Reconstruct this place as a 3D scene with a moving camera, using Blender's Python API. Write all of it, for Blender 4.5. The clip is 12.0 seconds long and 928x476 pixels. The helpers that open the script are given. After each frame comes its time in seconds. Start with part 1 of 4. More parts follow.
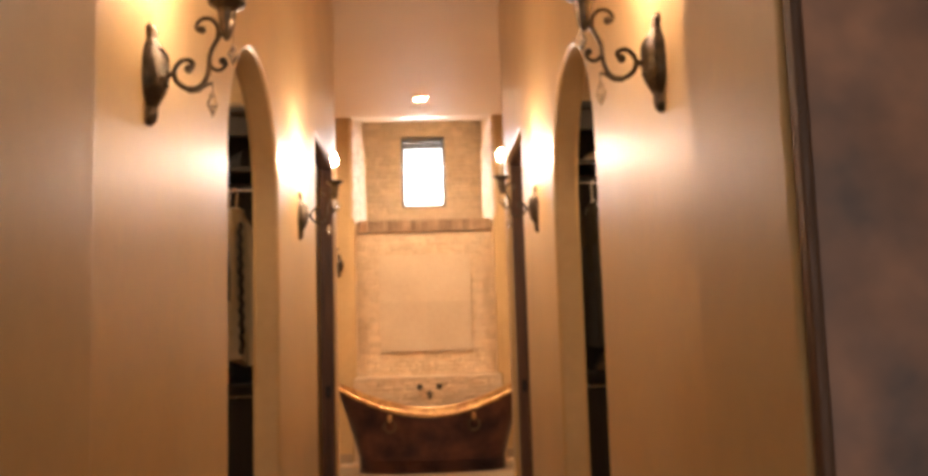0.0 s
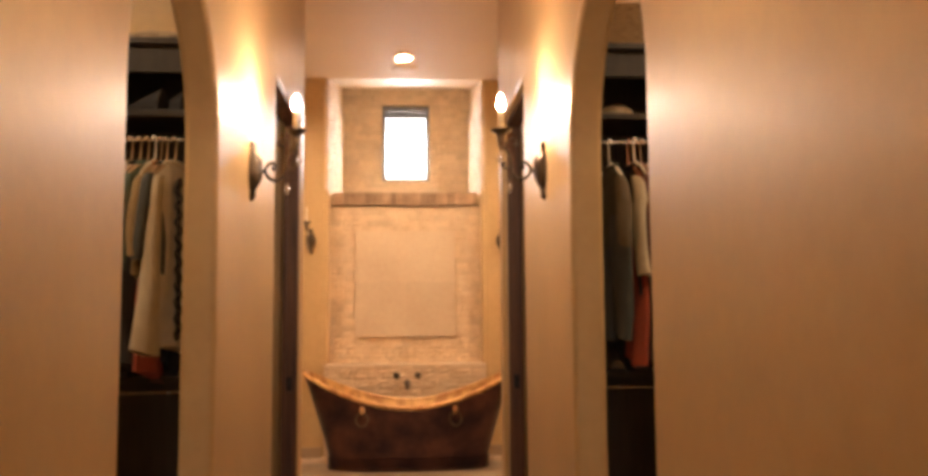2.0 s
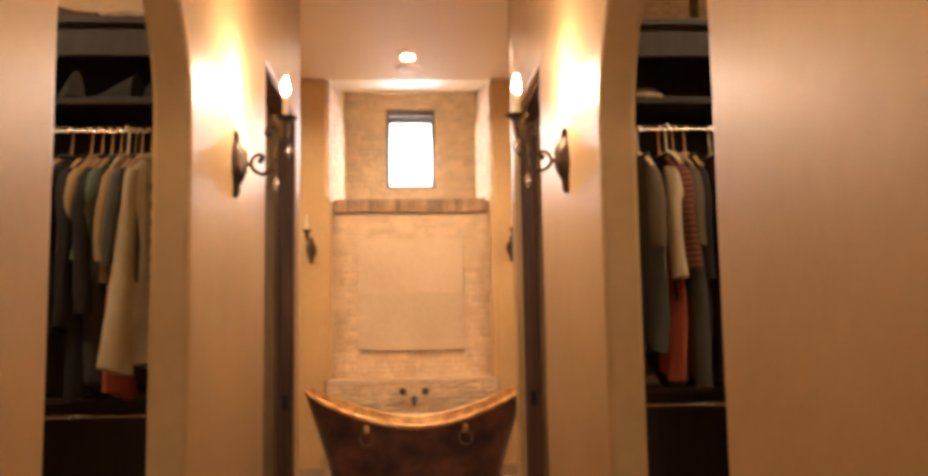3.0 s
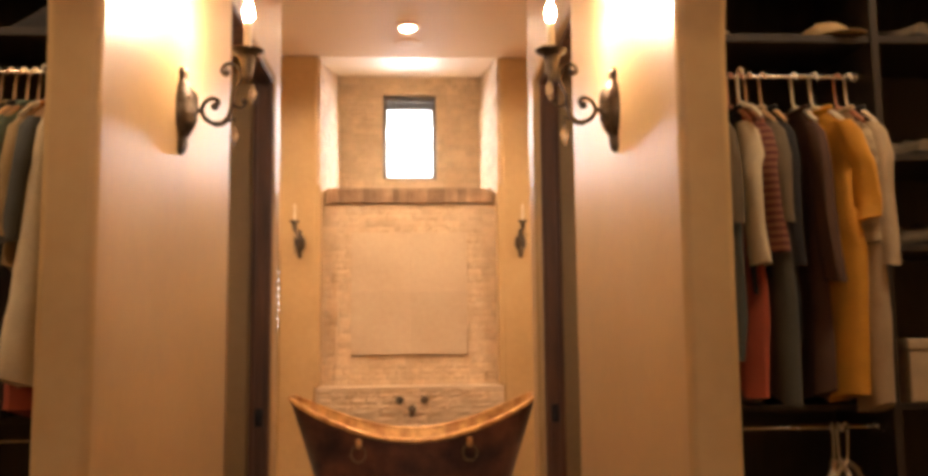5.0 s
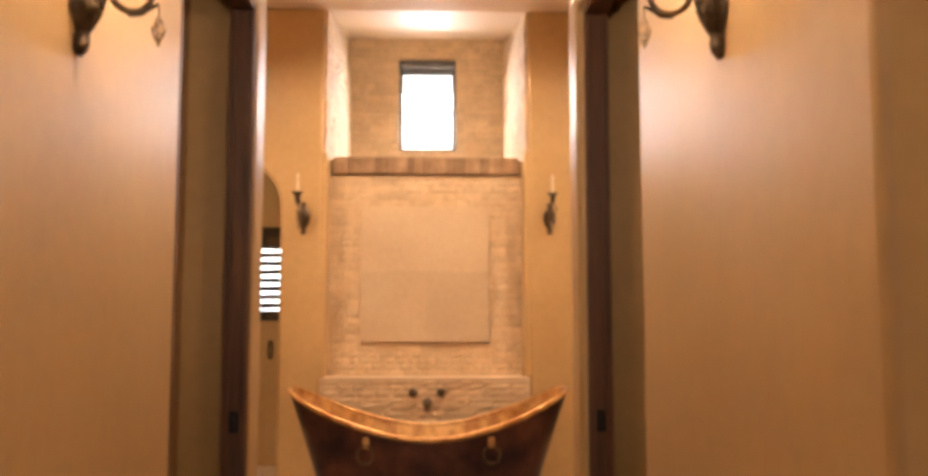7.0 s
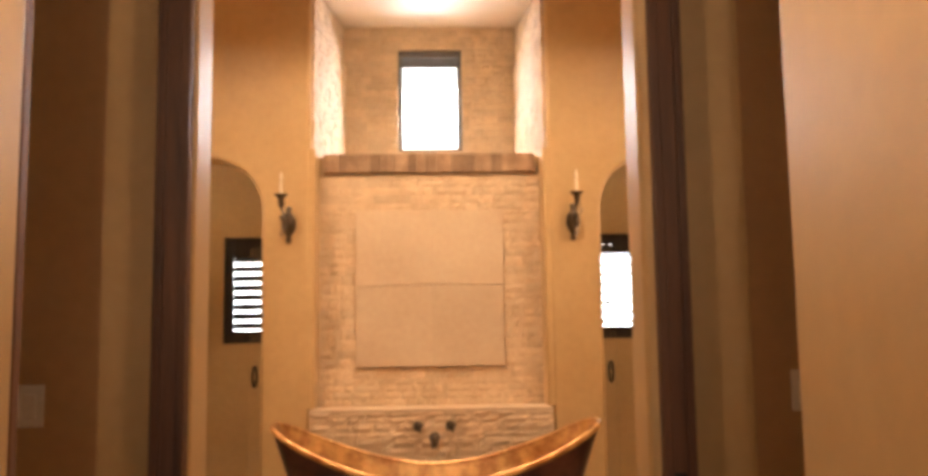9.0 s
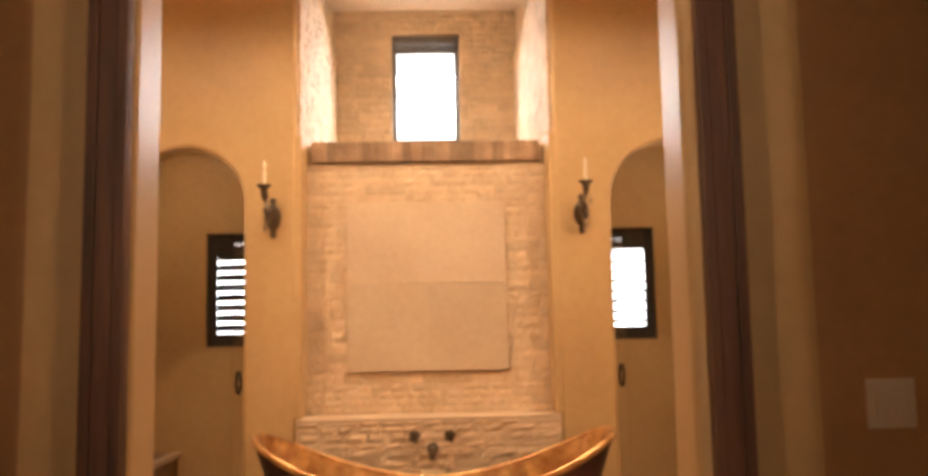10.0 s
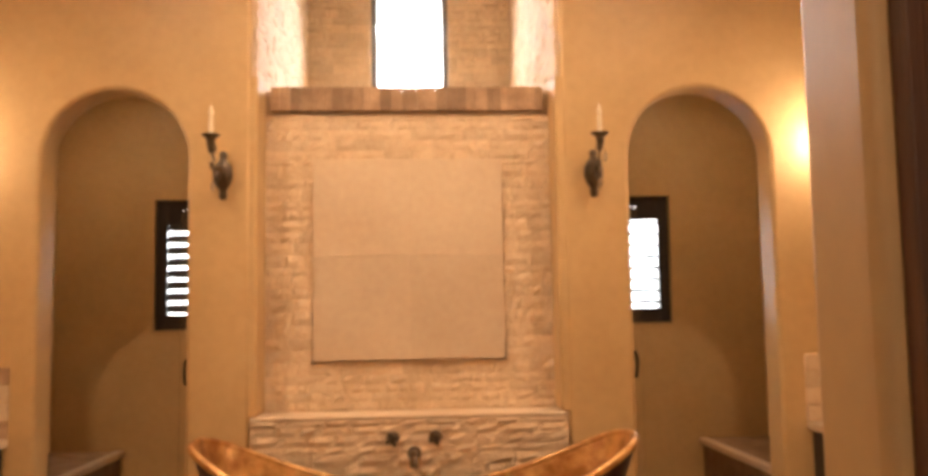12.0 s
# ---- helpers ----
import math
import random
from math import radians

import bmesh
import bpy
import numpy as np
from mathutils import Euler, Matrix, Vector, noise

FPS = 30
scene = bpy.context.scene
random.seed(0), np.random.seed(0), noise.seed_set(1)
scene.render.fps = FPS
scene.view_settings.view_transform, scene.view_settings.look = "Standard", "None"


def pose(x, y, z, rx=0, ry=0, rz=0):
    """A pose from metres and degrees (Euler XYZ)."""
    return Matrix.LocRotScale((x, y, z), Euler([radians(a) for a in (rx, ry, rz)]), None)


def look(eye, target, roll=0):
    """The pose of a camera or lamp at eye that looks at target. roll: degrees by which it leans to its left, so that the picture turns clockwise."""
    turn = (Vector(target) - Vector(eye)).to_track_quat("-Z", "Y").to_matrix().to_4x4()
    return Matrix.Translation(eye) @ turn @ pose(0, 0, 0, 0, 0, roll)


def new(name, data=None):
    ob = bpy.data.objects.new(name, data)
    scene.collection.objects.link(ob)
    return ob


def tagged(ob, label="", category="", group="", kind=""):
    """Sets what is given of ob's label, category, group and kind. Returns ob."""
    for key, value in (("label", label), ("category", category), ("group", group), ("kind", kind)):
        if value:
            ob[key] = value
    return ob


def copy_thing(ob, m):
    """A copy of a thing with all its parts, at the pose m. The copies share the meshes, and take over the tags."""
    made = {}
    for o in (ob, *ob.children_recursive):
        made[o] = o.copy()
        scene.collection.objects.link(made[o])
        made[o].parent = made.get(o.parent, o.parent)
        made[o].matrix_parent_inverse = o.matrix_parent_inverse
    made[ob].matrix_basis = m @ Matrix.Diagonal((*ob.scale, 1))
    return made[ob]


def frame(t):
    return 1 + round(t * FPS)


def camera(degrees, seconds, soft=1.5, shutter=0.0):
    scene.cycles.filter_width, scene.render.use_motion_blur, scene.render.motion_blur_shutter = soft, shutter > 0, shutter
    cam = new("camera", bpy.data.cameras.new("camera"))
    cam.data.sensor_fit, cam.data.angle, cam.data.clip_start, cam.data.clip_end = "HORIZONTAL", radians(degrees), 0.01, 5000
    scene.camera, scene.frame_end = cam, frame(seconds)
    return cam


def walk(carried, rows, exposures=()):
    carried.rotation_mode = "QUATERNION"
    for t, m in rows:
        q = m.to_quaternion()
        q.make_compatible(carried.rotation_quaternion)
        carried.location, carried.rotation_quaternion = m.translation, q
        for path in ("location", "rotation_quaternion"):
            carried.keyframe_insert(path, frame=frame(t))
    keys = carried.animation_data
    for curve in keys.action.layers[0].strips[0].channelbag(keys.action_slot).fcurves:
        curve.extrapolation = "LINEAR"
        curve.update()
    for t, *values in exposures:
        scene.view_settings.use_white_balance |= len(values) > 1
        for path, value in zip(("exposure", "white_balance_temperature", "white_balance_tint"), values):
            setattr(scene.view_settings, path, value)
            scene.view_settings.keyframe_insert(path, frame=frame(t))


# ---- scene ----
cam = camera(55.0, 12.0, soft=4.0)
PATH = [
    (0, (0.042, 0.27, 1.29), (0.126, 2.256, 1.51), -1.7),
    (0.5, (0.044, 0.467, 1.29), (0.138, 2.454, 1.498), -0.9),
    (1, (0.029, 0.686, 1.303), (0.147, 2.673, 1.497), -0.1),
    (1.5, (0.03, 0.888, 1.301), (0.162, 2.875, 1.486), 0.0),
    (2, (0.042, 1.115, 1.312), (0.168, 3.103, 1.494), -0.4),
    (2.5, (0.045, 1.341, 1.305), (0.156, 3.328, 1.5), -1.0),
    (4.5, (0.042, 2.141, 1.3), (0.165, 4.124, 1.53), -0.4),
    (5, (0.034, 2.331, 1.297), (0.152, 4.315, 1.516), -0.6),
    (5.5, (0.042, 2.509, 1.302), (0.144, 4.496, 1.504), -0.9),
    (6, (0.07, 2.679, 1.297), (0.147, 4.669, 1.489), -1.0),
    (6.5, (0.082, 2.874, 1.3), (0.147, 4.864, 1.487), -0.5),
    (7, (0.06, 3.126, 1.309), (0.134, 5.116, 1.494), -0.0),
    (7.2, (0.044, 3.215, 1.31), (0.13, 5.205, 1.498), -0.1),
    (9, (0.046, 4.049, 1.352), (0.113, 6.037, 1.568), -0.8),
    (9.5, (0.028, 4.275, 1.348), (0.103, 6.261, 1.572), -1.0),
    (10, (0.045, 4.507, 1.36), (0.119, 6.494, 1.577), -1.1),
    (10.5, (0.05, 4.741, 1.36), (0.129, 6.729, 1.565), -0.9),
    (11, (0.034, 4.976, 1.369), (0.132, 6.964, 1.557), -0.5),
    (11.5, (0.034, 5.194, 1.361), (0.146, 7.182, 1.54), -0.5),
    (12, (0.059, 5.406, 1.354), (0.165, 7.395, 1.534), -0.9),
]
walk(cam, [(t, look(eye, target, roll)) for t, eye, target, roll in PATH], exposures=((0.0, 0.22), (2.5, 0.12), (5.0, 0.1), (9.0, 0.08), (10.5, 0.05), (12.0, -0.04)))

# ---- world and light ----
world = bpy.data.worlds.new("sky")
scene.world = world
world.use_nodes = True
wn = world.node_tree.nodes
sky = wn.new("ShaderNodeTexSky")
sky.sky_type = "NISHITA"
sky.sun_disc = False
sky.sun_elevation, sky.sun_rotation = radians(38), radians(150)
wn["Background"].inputs["Strength"].default_value = 0.15
world.node_tree.links.new(sky.outputs[0], wn["Background"].inputs["Color"])
sun = new("sun", bpy.data.lights.new("sun", "SUN"))
sun.data.energy, sun.data.angle, sun.data.color = 3.0, radians(0.5), (1.0, 0.95, 0.88)
sun.matrix_world = look((-6, -8, 9), (0, 0, 0))
BULB = 1360.0
CAN = 1350.0


def area_lamp(name, m, w, h, energy, color):
    lamp = new(name, bpy.data.lights.new(name, "AREA"))
    lamp.data.shape, lamp.data.size, lamp.data.size_y = "RECTANGLE", w, h
    lamp.data.energy, lamp.data.color = energy, color
    lamp.matrix_world = m
    return lamp


area_lamp("daylight_bedroom", look((0, -2.86, 1.6), (0, 2, 1.5)), 2.3, 1.7, 26, (1.0, 0.95, 0.88))
# daylight in the openings of the windows
area_lamp("daylight_niche", look((0.02, 12.27, 3.53), (0.02, 10.6, 2.1)), 0.5, 0.9, 42, (1.0, 0.96, 0.97)).data.spread = radians(125)
area_lamp("daylight_alcove", look((-1.40, 11.62, 1.75), (-1.4, 9.0, 1.4)), 0.5, 0.75, 7.0, (0.86, 0.93, 1.0))
area_lamp("daylight_alcove", look((1.50, 11.62, 1.75), (1.5, 9.0, 1.4)), 0.5, 0.75, 7.0, (0.86, 0.93, 1.0))


# ---- materials ----
def material(name, build):
    m = bpy.data.materials.new(name)
    m.use_nodes = True
    build(m.node_tree.nodes, m.node_tree.links, m.node_tree.nodes["Principled BSDF"])
    return m


def mixed(name, a, b, scale, rough=0.6, metal=0.0, bump=0.1, fine=60.0, detail=4.0, spread=0.35, vary=0.0, coat=0.0, fine_mix=0.15, stretch=(1, 1, 1)):
    """Two colours in soft patches, a finer grain over them, and a relief from both."""
    def build(n, l, p):
        co = n.new("ShaderNodeNewGeometry")
        mp = n.new("ShaderNodeMapping")
        mp.inputs["Scale"].default_value = stretch
        l.new(co.outputs["Position"], mp.inputs["Vector"])
        big, small = n.new("ShaderNodeTexNoise"), n.new("ShaderNodeTexNoise")
        for t, s in ((big, scale), (small, fine)):
            t.inputs["Scale"].default_value, t.inputs["Detail"].default_value = s, detail
            l.new(mp.outputs[0], t.inputs["Vector"])
        ramp = n.new("ShaderNodeMapRange")
        ramp.inputs["From Min"].default_value, ramp.inputs["From Max"].default_value = 0.5 - spread / 2, 0.5 + spread / 2
        l.new(big.outputs["Fac"], ramp.inputs["Value"])
        mix = n.new("ShaderNodeMix")
        mix.data_type = "RGBA"
        mix.inputs["A"].default_value, mix.inputs["B"].default_value = (*a, 1), (*b, 1)
        l.new(ramp.outputs[0], mix.inputs["Factor"])
        grain = n.new("ShaderNodeMix")
        grain.data_type, grain.blend_type = "RGBA", "OVERLAY"
        grain.inputs["Factor"].default_value = fine_mix
        l.new(mix.outputs["Result"], grain.inputs["A"])
        l.new(small.outputs["Fac"], grain.inputs["B"])
        out = grain.outputs["Result"]
        if vary:
            info, hsv = n.new("ShaderNodeObjectInfo"), n.new("ShaderNodeHueSaturation")
            isl = n.new("ShaderNodeMapRange")
            isl.inputs["To Min"].default_value, isl.inputs["To Max"].default_value = 1 - vary, 1 + vary
            l.new(info.outputs["Random"], isl.inputs["Value"])
            l.new(isl.outputs[0], hsv.inputs["Value"])
            l.new(out, hsv.inputs["Color"])
            out = hsv.outputs["Color"]
        l.new(out, p.inputs["Base Color"])
        rr = n.new("ShaderNodeMapRange")
        rr.inputs["To Min"].default_value, rr.inputs["To Max"].default_value = max(0.02, rough - 0.08), rough + 0.08
        l.new(small.outputs["Fac"], rr.inputs["Value"])
        l.new(rr.outputs[0], p.inputs["Roughness"])
        p.inputs["Metallic"].default_value = metal
        p.inputs["Coat Weight"].default_value = coat
        add = n.new("ShaderNodeMath")
        l.new(big.outputs["Fac"], add.inputs[0])
        l.new(small.outputs["Fac"], add.inputs[1])
        bp = n.new("ShaderNodeBump")
        bp.inputs["Strength"].default_value, bp.inputs["Distance"].default_value = bump, 0.01
        l.new(add.outputs[0], bp.inputs["Height"])
        l.new(bp.outputs[0], p.inputs["Normal"])
    return material(name, build)


def glow(name, color, strength):
    def build(n, l, p):
        p.inputs["Base Color"].default_value = (*color, 1)
        p.inputs["Emission Color"].default_value = (*color, 1)
        p.inputs["Emission Strength"].default_value = strength
    return material(name, build)


def glassy(name, color, rough=0.02, clear=1.0):
    def build(n, l, p):
        p.inputs["Base Color"].default_value = (*color, 1)
        p.inputs["Roughness"].default_value = rough
        p.inputs["Transmission Weight"].default_value = clear
        p.inputs["IOR"].default_value = 1.45
    return material(name, build)


PLASTER = mixed("tan_plaster", (0.54, 0.365, 0.168), (0.62, 0.427, 0.207), 1.8, rough=0.43, bump=0.05, fine=22, spread=0.35, fine_mix=0.12)
# umber paint tone, darkened further to hold the shade beyond the doorway
UMBER_SHADE = mixed("umber_wall_with_shade", (0.42, 0.25, 0.12), (0.48, 0.295, 0.148), 1.8, rough=0.5, bump=0.05, fine=22, fine_mix=0.12)
CEILING = mixed("ceiling_paint", (0.68, 0.54, 0.40), (0.72, 0.58, 0.43), 1.2, rough=0.6, bump=0.015, fine=50, spread=0.5, fine_mix=0.06)
RUST = mixed("rust_faux_finish", (0.14, 0.105, 0.095), (0.44, 0.22, 0.14), 4.5, rough=0.45, bump=0.15, fine=14, spread=0.2, fine_mix=0.35)
WOOD = mixed("dark_stained_wood", (0.05, 0.021, 0.011), (0.155, 0.067, 0.032), 3.0, rough=0.55, bump=0.2, fine=40, stretch=(6, 6, 0.5), fine_mix=0.3)
CABINET = mixed("dark_cabinet_wood", (0.02, 0.015, 0.013), (0.033, 0.024, 0.019), 5.0, rough=0.55, bump=0.1, fine=40, stretch=(6, 6, 0.7))
STONE = mixed("travertine_stone", (0.62, 0.465, 0.295), (0.73, 0.57, 0.385), 6.0, rough=0.8, bump=0.42, fine=45, vary=0.09, fine_mix=0.22)
MORTAR = mixed("stone_bed", (0.56, 0.42, 0.275), (0.66, 0.51, 0.35), 8.0, rough=0.9, bump=0.6, fine=50)
BRICK = mixed("travertine_brick", (0.29, 0.185, 0.11), (0.43, 0.295, 0.185), 9.0, rough=0.8, bump=0.4, fine=45, vary=0.3, fine_mix=0.3)
SLAB = mixed("honed_travertine_tile", (0.60, 0.46, 0.31), (0.70, 0.56, 0.39), 2.2, rough=0.5, bump=0.12, fine=25, spread=0.45, vary=0.08)
FLOOR = mixed("travertine_floor_tile", (0.29, 0.21, 0.135), (0.42, 0.32, 0.21), 3.0, rough=0.35, bump=0.15, fine=25, vary=0.08)
COPPER = mixed("hammered_bright_copper", (0.80, 0.52, 0.23), (0.44, 0.23, 0.095), 8.0, rough=0.36, metal=1.0, bump=0.3, fine=38, spread=0.25, fine_mix=0.3)
PATINA = mixed("dark_patina_copper", (0.024, 0.018, 0.028), (0.115, 0.055, 0.05), 3.6, rough=0.33, metal=0.7, bump=0.15, fine=20, spread=0.3, fine_mix=0.3)
IRON = mixed("aged_bronze_iron", (0.065, 0.052, 0.04), (0.16, 0.125, 0.085), 30.0, rough=0.3, metal=0.85, bump=0.3, fine=90)
WAX = mixed("ivory_candle_sleeve", (0.72, 0.62, 0.42), (0.78, 0.68, 0.5), 20.0, rough=0.5, bump=0.1)
WHITE = mixed("ivory_plastic", (0.66, 0.60, 0.48), (0.70, 0.64, 0.52), 8.0, rough=0.35, bump=0.02)
BULB_SOFT = glow("lit_low_watt_bulb_glass", (1.0, 0.71, 0.50), BULB * 0.6)
BULB_ON = glow("lit_bulb_glass", (1.0, 0.71, 0.50), BULB)
CAN_ON = glow("lit_downlight_lens", (1.0, 0.69, 0.45), CAN)
CAN_DIM = glow("dim_downlight_lens", (1.0, 0.70, 0.42), 1400.0)
CAN_SHOWER = glow("dim_shower_lens", (1.0, 0.70, 0.42), 200.0)
CRYSTAL = glassy("clear_crystal", (1.0, 0.99, 0.97), 0.0, 0.9)
PANE = glassy("window_glass", (1, 1, 1), 0.0)
LATCH = mixed("oil_rubbed_latch", (0.012, 0.01, 0.009), (0.02, 0.017, 0.015), 40, rough=0.45, metal=0.4, bump=0.1)
CHROME = mixed("brushed_chrome", (0.55, 0.52, 0.48), (0.62, 0.6, 0.56), 20, rough=0.25, metal=1.0, bump=0.02)


# ---- building blocks ----
def part(name, bm, mat, parent=None, label="", smooth=False):
    me = bpy.data.meshes.new(name)
    bmesh.ops.recalc_face_normals(bm, faces=bm.faces)
    bm.to_mesh(me)
    bm.free()
    me.materials.append(mat)
    if smooth:
        me.polygons.foreach_set("use_smooth", [True] * len(me.polygons))
        me.set_sharp_from_angle(angle=radians(40))
    ob = new(name, me)
    if parent:
        ob.parent = parent
    return tagged(ob, label)


def thing(name, m, label, category, group=""):
    ob = new(name)
    ob.matrix_world = m
    return tagged(ob, label, category, group)


def add_box(bm, x0, x1, y0, y1, z0, z1, bevel=0.0, seg=2):
    r = bmesh.ops.create_cube(bm, size=1.0, matrix=Matrix.Translation(((x0 + x1) / 2, (y0 + y1) / 2, (z0 + z1) / 2)) @ Matrix.Diagonal((abs(x1 - x0), abs(y1 - y0), abs(z1 - z0), 1)))
    if bevel:
        edges = list({e for v in r["verts"] for e in v.link_edges})
        bmesh.ops.bevel(bm, geom=edges, offset=bevel, segments=seg, profile=0.5, affect="EDGES")
    return bm


def box(x0, x1, y0, y1, z0, z1, bevel=0.0, seg=2):
    return add_box(bmesh.new(), x0, x1, y0, y1, z0, z1, bevel, seg)


def slab_from(outline, axis, a, b):
    """A flat outline pushed out along an axis from a to b. axis x: outline is (y, z); axis y: outline is (x, z)."""
    bm = bmesh.new()
    at = (lambda p, d: (d, p[0], p[1])) if axis == "x" else (lambda p, d: (p[0], d, p[1]))
    lo = [bm.verts.new(at(p, a)) for p in outline]
    hi = [bm.verts.new(at(p, b)) for p in outline]
    bm.faces.new(lo)
    bm.faces.new(hi[::-1])
    for i in range(len(lo)):
        j = (i + 1) % len(lo)
        bm.faces.new((lo[i], hi[i], hi[j], lo[j]))
    return bm


def arch(a, b, top, n=24):
    """Outline of a round-headed opening between a and b, from the floor up and down again."""
    r = (b - a) / 2
    c, spring = (a + b) / 2, top - r
    return [(a, 0.0)] + [(c - r * math.cos(math.pi * i / n), spring + r * math.sin(math.pi * i / n)) for i in range(n + 1)] + [(b, 0.0)]


def soft_edges(ob, width=0.012, seg=3):
    mod = ob.modifiers.new("soft_edges", "BEVEL")
    mod.width, mod.segments, mod.limit_method, mod.angle_limit = width, seg, "ANGLE", radians(50)
    for p in ob.data.polygons:
        p.use_smooth = True
    ob.data.set_sharp_from_angle(angle=radians(35))
    return ob


def revolve(profile, n=24, cap=True):
    """A turned shape round z from (radius, height) pairs."""
    bm = bmesh.new()
    rings = [[bm.verts.new((r * math.cos(2 * math.pi * i / n), r * math.sin(2 * math.pi * i / n), z)) for i in range(n)] for r, z in profile]
    for lo, hi in zip(rings, rings[1:]):
        for i in range(n):
            bm.faces.new((lo[i], lo[(i + 1) % n], hi[(i + 1) % n], hi[i]))
    if cap:
        bm.faces.new(rings[0][::-1])
        bm.faces.new(rings[-1])
    return bm


def tube(points, radii, n=8, bm=None):
    """A round bar along points, with a radius at each."""
    bm = bm or bmesh.new()
    pts = [Vector(p) for p in points]
    rings, side = [], None
    for i, p in enumerate(pts):
        d = (pts[min(i + 1, len(pts) - 1)] - pts[max(i - 1, 0)]).normalized()
        if side is None:
            side = d.orthogonal().normalized()
        side = (side - d * side.dot(d)).normalized()
        up = d.cross(side)
        r = radii[i] if isinstance(radii, (list, tuple)) else radii
        rings.append([bm.verts.new(p + r * (side * math.cos(2 * math.pi * k / n) + up * math.sin(2 * math.pi * k / n))) for k in range(n)])
    for lo, hi in zip(rings, rings[1:]):
        for k in range(n):
            bm.faces.new((lo[k], lo[(k + 1) % n], hi[(k + 1) % n], hi[k]))
    bm.faces.new(rings[0][::-1])
    bm.faces.new(rings[-1])
    return bm


# ---- structure ----
def structure(name, bm, mat, label, category="wall", soft=0.0):
    ob = tagged(part(name, bm, mat), label, category, kind="structure")
    return soft_edges(ob, soft) if soft else ob


CEIL, WALL_L, WALL_R, THICK = 3.72, -0.60, 0.615, 0.115
TUB_Y, BACK = 6.64, 9.88
DOOR0, DOOR1, DOOR_TOP = 5.455, 6.457, 2.51
LOBBY = 6.60

structure("floor", box(-3.2, 3.2, -3.0, 12.4, -0.12, 0.0), MORTAR, "grout bed under beige travertine floor tiles", "floor")
# this floor stays out of view; its dark tone is set to cut bounced light
PASSAGE_FLOOR = mixed("dark_brown_floor", (0.12, 0.075, 0.045), (0.18, 0.115, 0.07), 4.0, rough=0.5, bump=0.1, fine=40, stretch=(1, 6, 1))
structure("floor_passage", box(-3.07, 3.07, -2.89, 6.60, 0.0005, 0.006), PASSAGE_FLOOR, "unseen floor before the bathroom, dark brown to lower the bounced light", "floor")
structure("ceiling", box(-3.2, 3.2, -3.0, 9.90, CEIL, CEIL + 0.12), CEILING, "smooth warm cream painted flat ceiling", "ceiling")
for name, a, b in (("wall_passage_west", WALL_L - THICK, WALL_L), ("wall_passage_east", WALL_R, WALL_R + THICK)):
    outline = [(1.56, 0.0)] + arch(*((3.18, 4.15) if a < 0 else (3.20, 4.195)), 2.40) + [(DOOR0, 0), (DOOR0, DOOR_TOP), (DOOR1, DOOR_TOP), (DOOR1, 0), (TUB_Y, 0), (TUB_Y, CEIL), (1.56, CEIL)]
    structure(name, slab_from(outline, "x", a, b), PLASTER, "smooth tan plaster passage wall with a round arch and a doorway", soft=0.018)
# entry opening from the room before the passage
structure("wall_entry_west", box(-0.85, -0.43, 1.20, 1.558, 0, CEIL), PLASTER, "tan plaster return beside the passage entry", soft=0.014)
structure("wall_entry_east", box(0.434, 0.85, 1.20, 1.558, 0, CEIL), PLASTER, "tan plaster return beside the passage entry", soft=0.014)
structure("wall_bedroom_west", box(-3.2, -0.47, 1.175, 1.197, 0, CEIL), RUST, "mottled rust brown faux finish wall")
structure("wall_bedroom_east", box(0.449, 3.2, 1.175, 1.197, 0, CEIL), RUST, "mottled rust brown faux finish wall")
structure("trim", box(0.436, 0.4485, 1.172, 1.197, 0, 3.7, 0.004), WOOD, "dark stained wooden casing strip at the entry", "trim")
bm = bmesh.new()
add_box(bm, -3.2, -1.2, -3.0, -2.9, 0, CEIL)
add_box(bm, 1.2, 3.2, -3.0, -2.9, 0, CEIL)
add_box(bm, -1.2, 1.2, -3.0, -2.9, 0, 0.7)
add_box(bm, -1.2, 1.2, -3.0, -2.9, 2.5, CEIL)
structure("wall_bedroom_south", bm, PLASTER, "plain tan plaster wall round a wide bedroom window")
structure("wall_outer_west", box(-3.2, -3.08, -2.9, 12.3, 0, CEIL), PLASTER, "plain tan plaster wall")
structure("wall_outer_east", box(3.08, 3.2, -2.9, 12.3, 0, CEIL), PLASTER, "plain tan plaster wall")
# closet and side room partitions
for s, n in ((-1, "west"), (1, "east")):
    x0, x1 = sorted((WALL_L - THICK if s < 0 else WALL_R + THICK, s * 3.08))
    structure("wall_closet_south_" + n, box(x0, x1, 1.60, 1.70, 0, CEIL), PLASTER, "plain tan closet wall")
    structure("wall_closet_north_" + n, box(x0, x1, 5.32, 5.44, 0, CEIL), PLASTER, "tan closet wall behind the hanging clothes")
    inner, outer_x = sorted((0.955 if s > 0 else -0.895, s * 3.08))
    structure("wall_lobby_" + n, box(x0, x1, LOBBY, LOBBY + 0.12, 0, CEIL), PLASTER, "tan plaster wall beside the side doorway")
    # thin sheet from the sconce shadow's edge outward; its darker colour carries that shade
    structure("wall_umber_" + n, box(inner, outer_x, LOBBY - 0.004, LOBBY - 0.0005, 0, CEIL), UMBER_SHADE, "umber wall sheet, paint tone with doorway shade in it, behind a light switch plate")
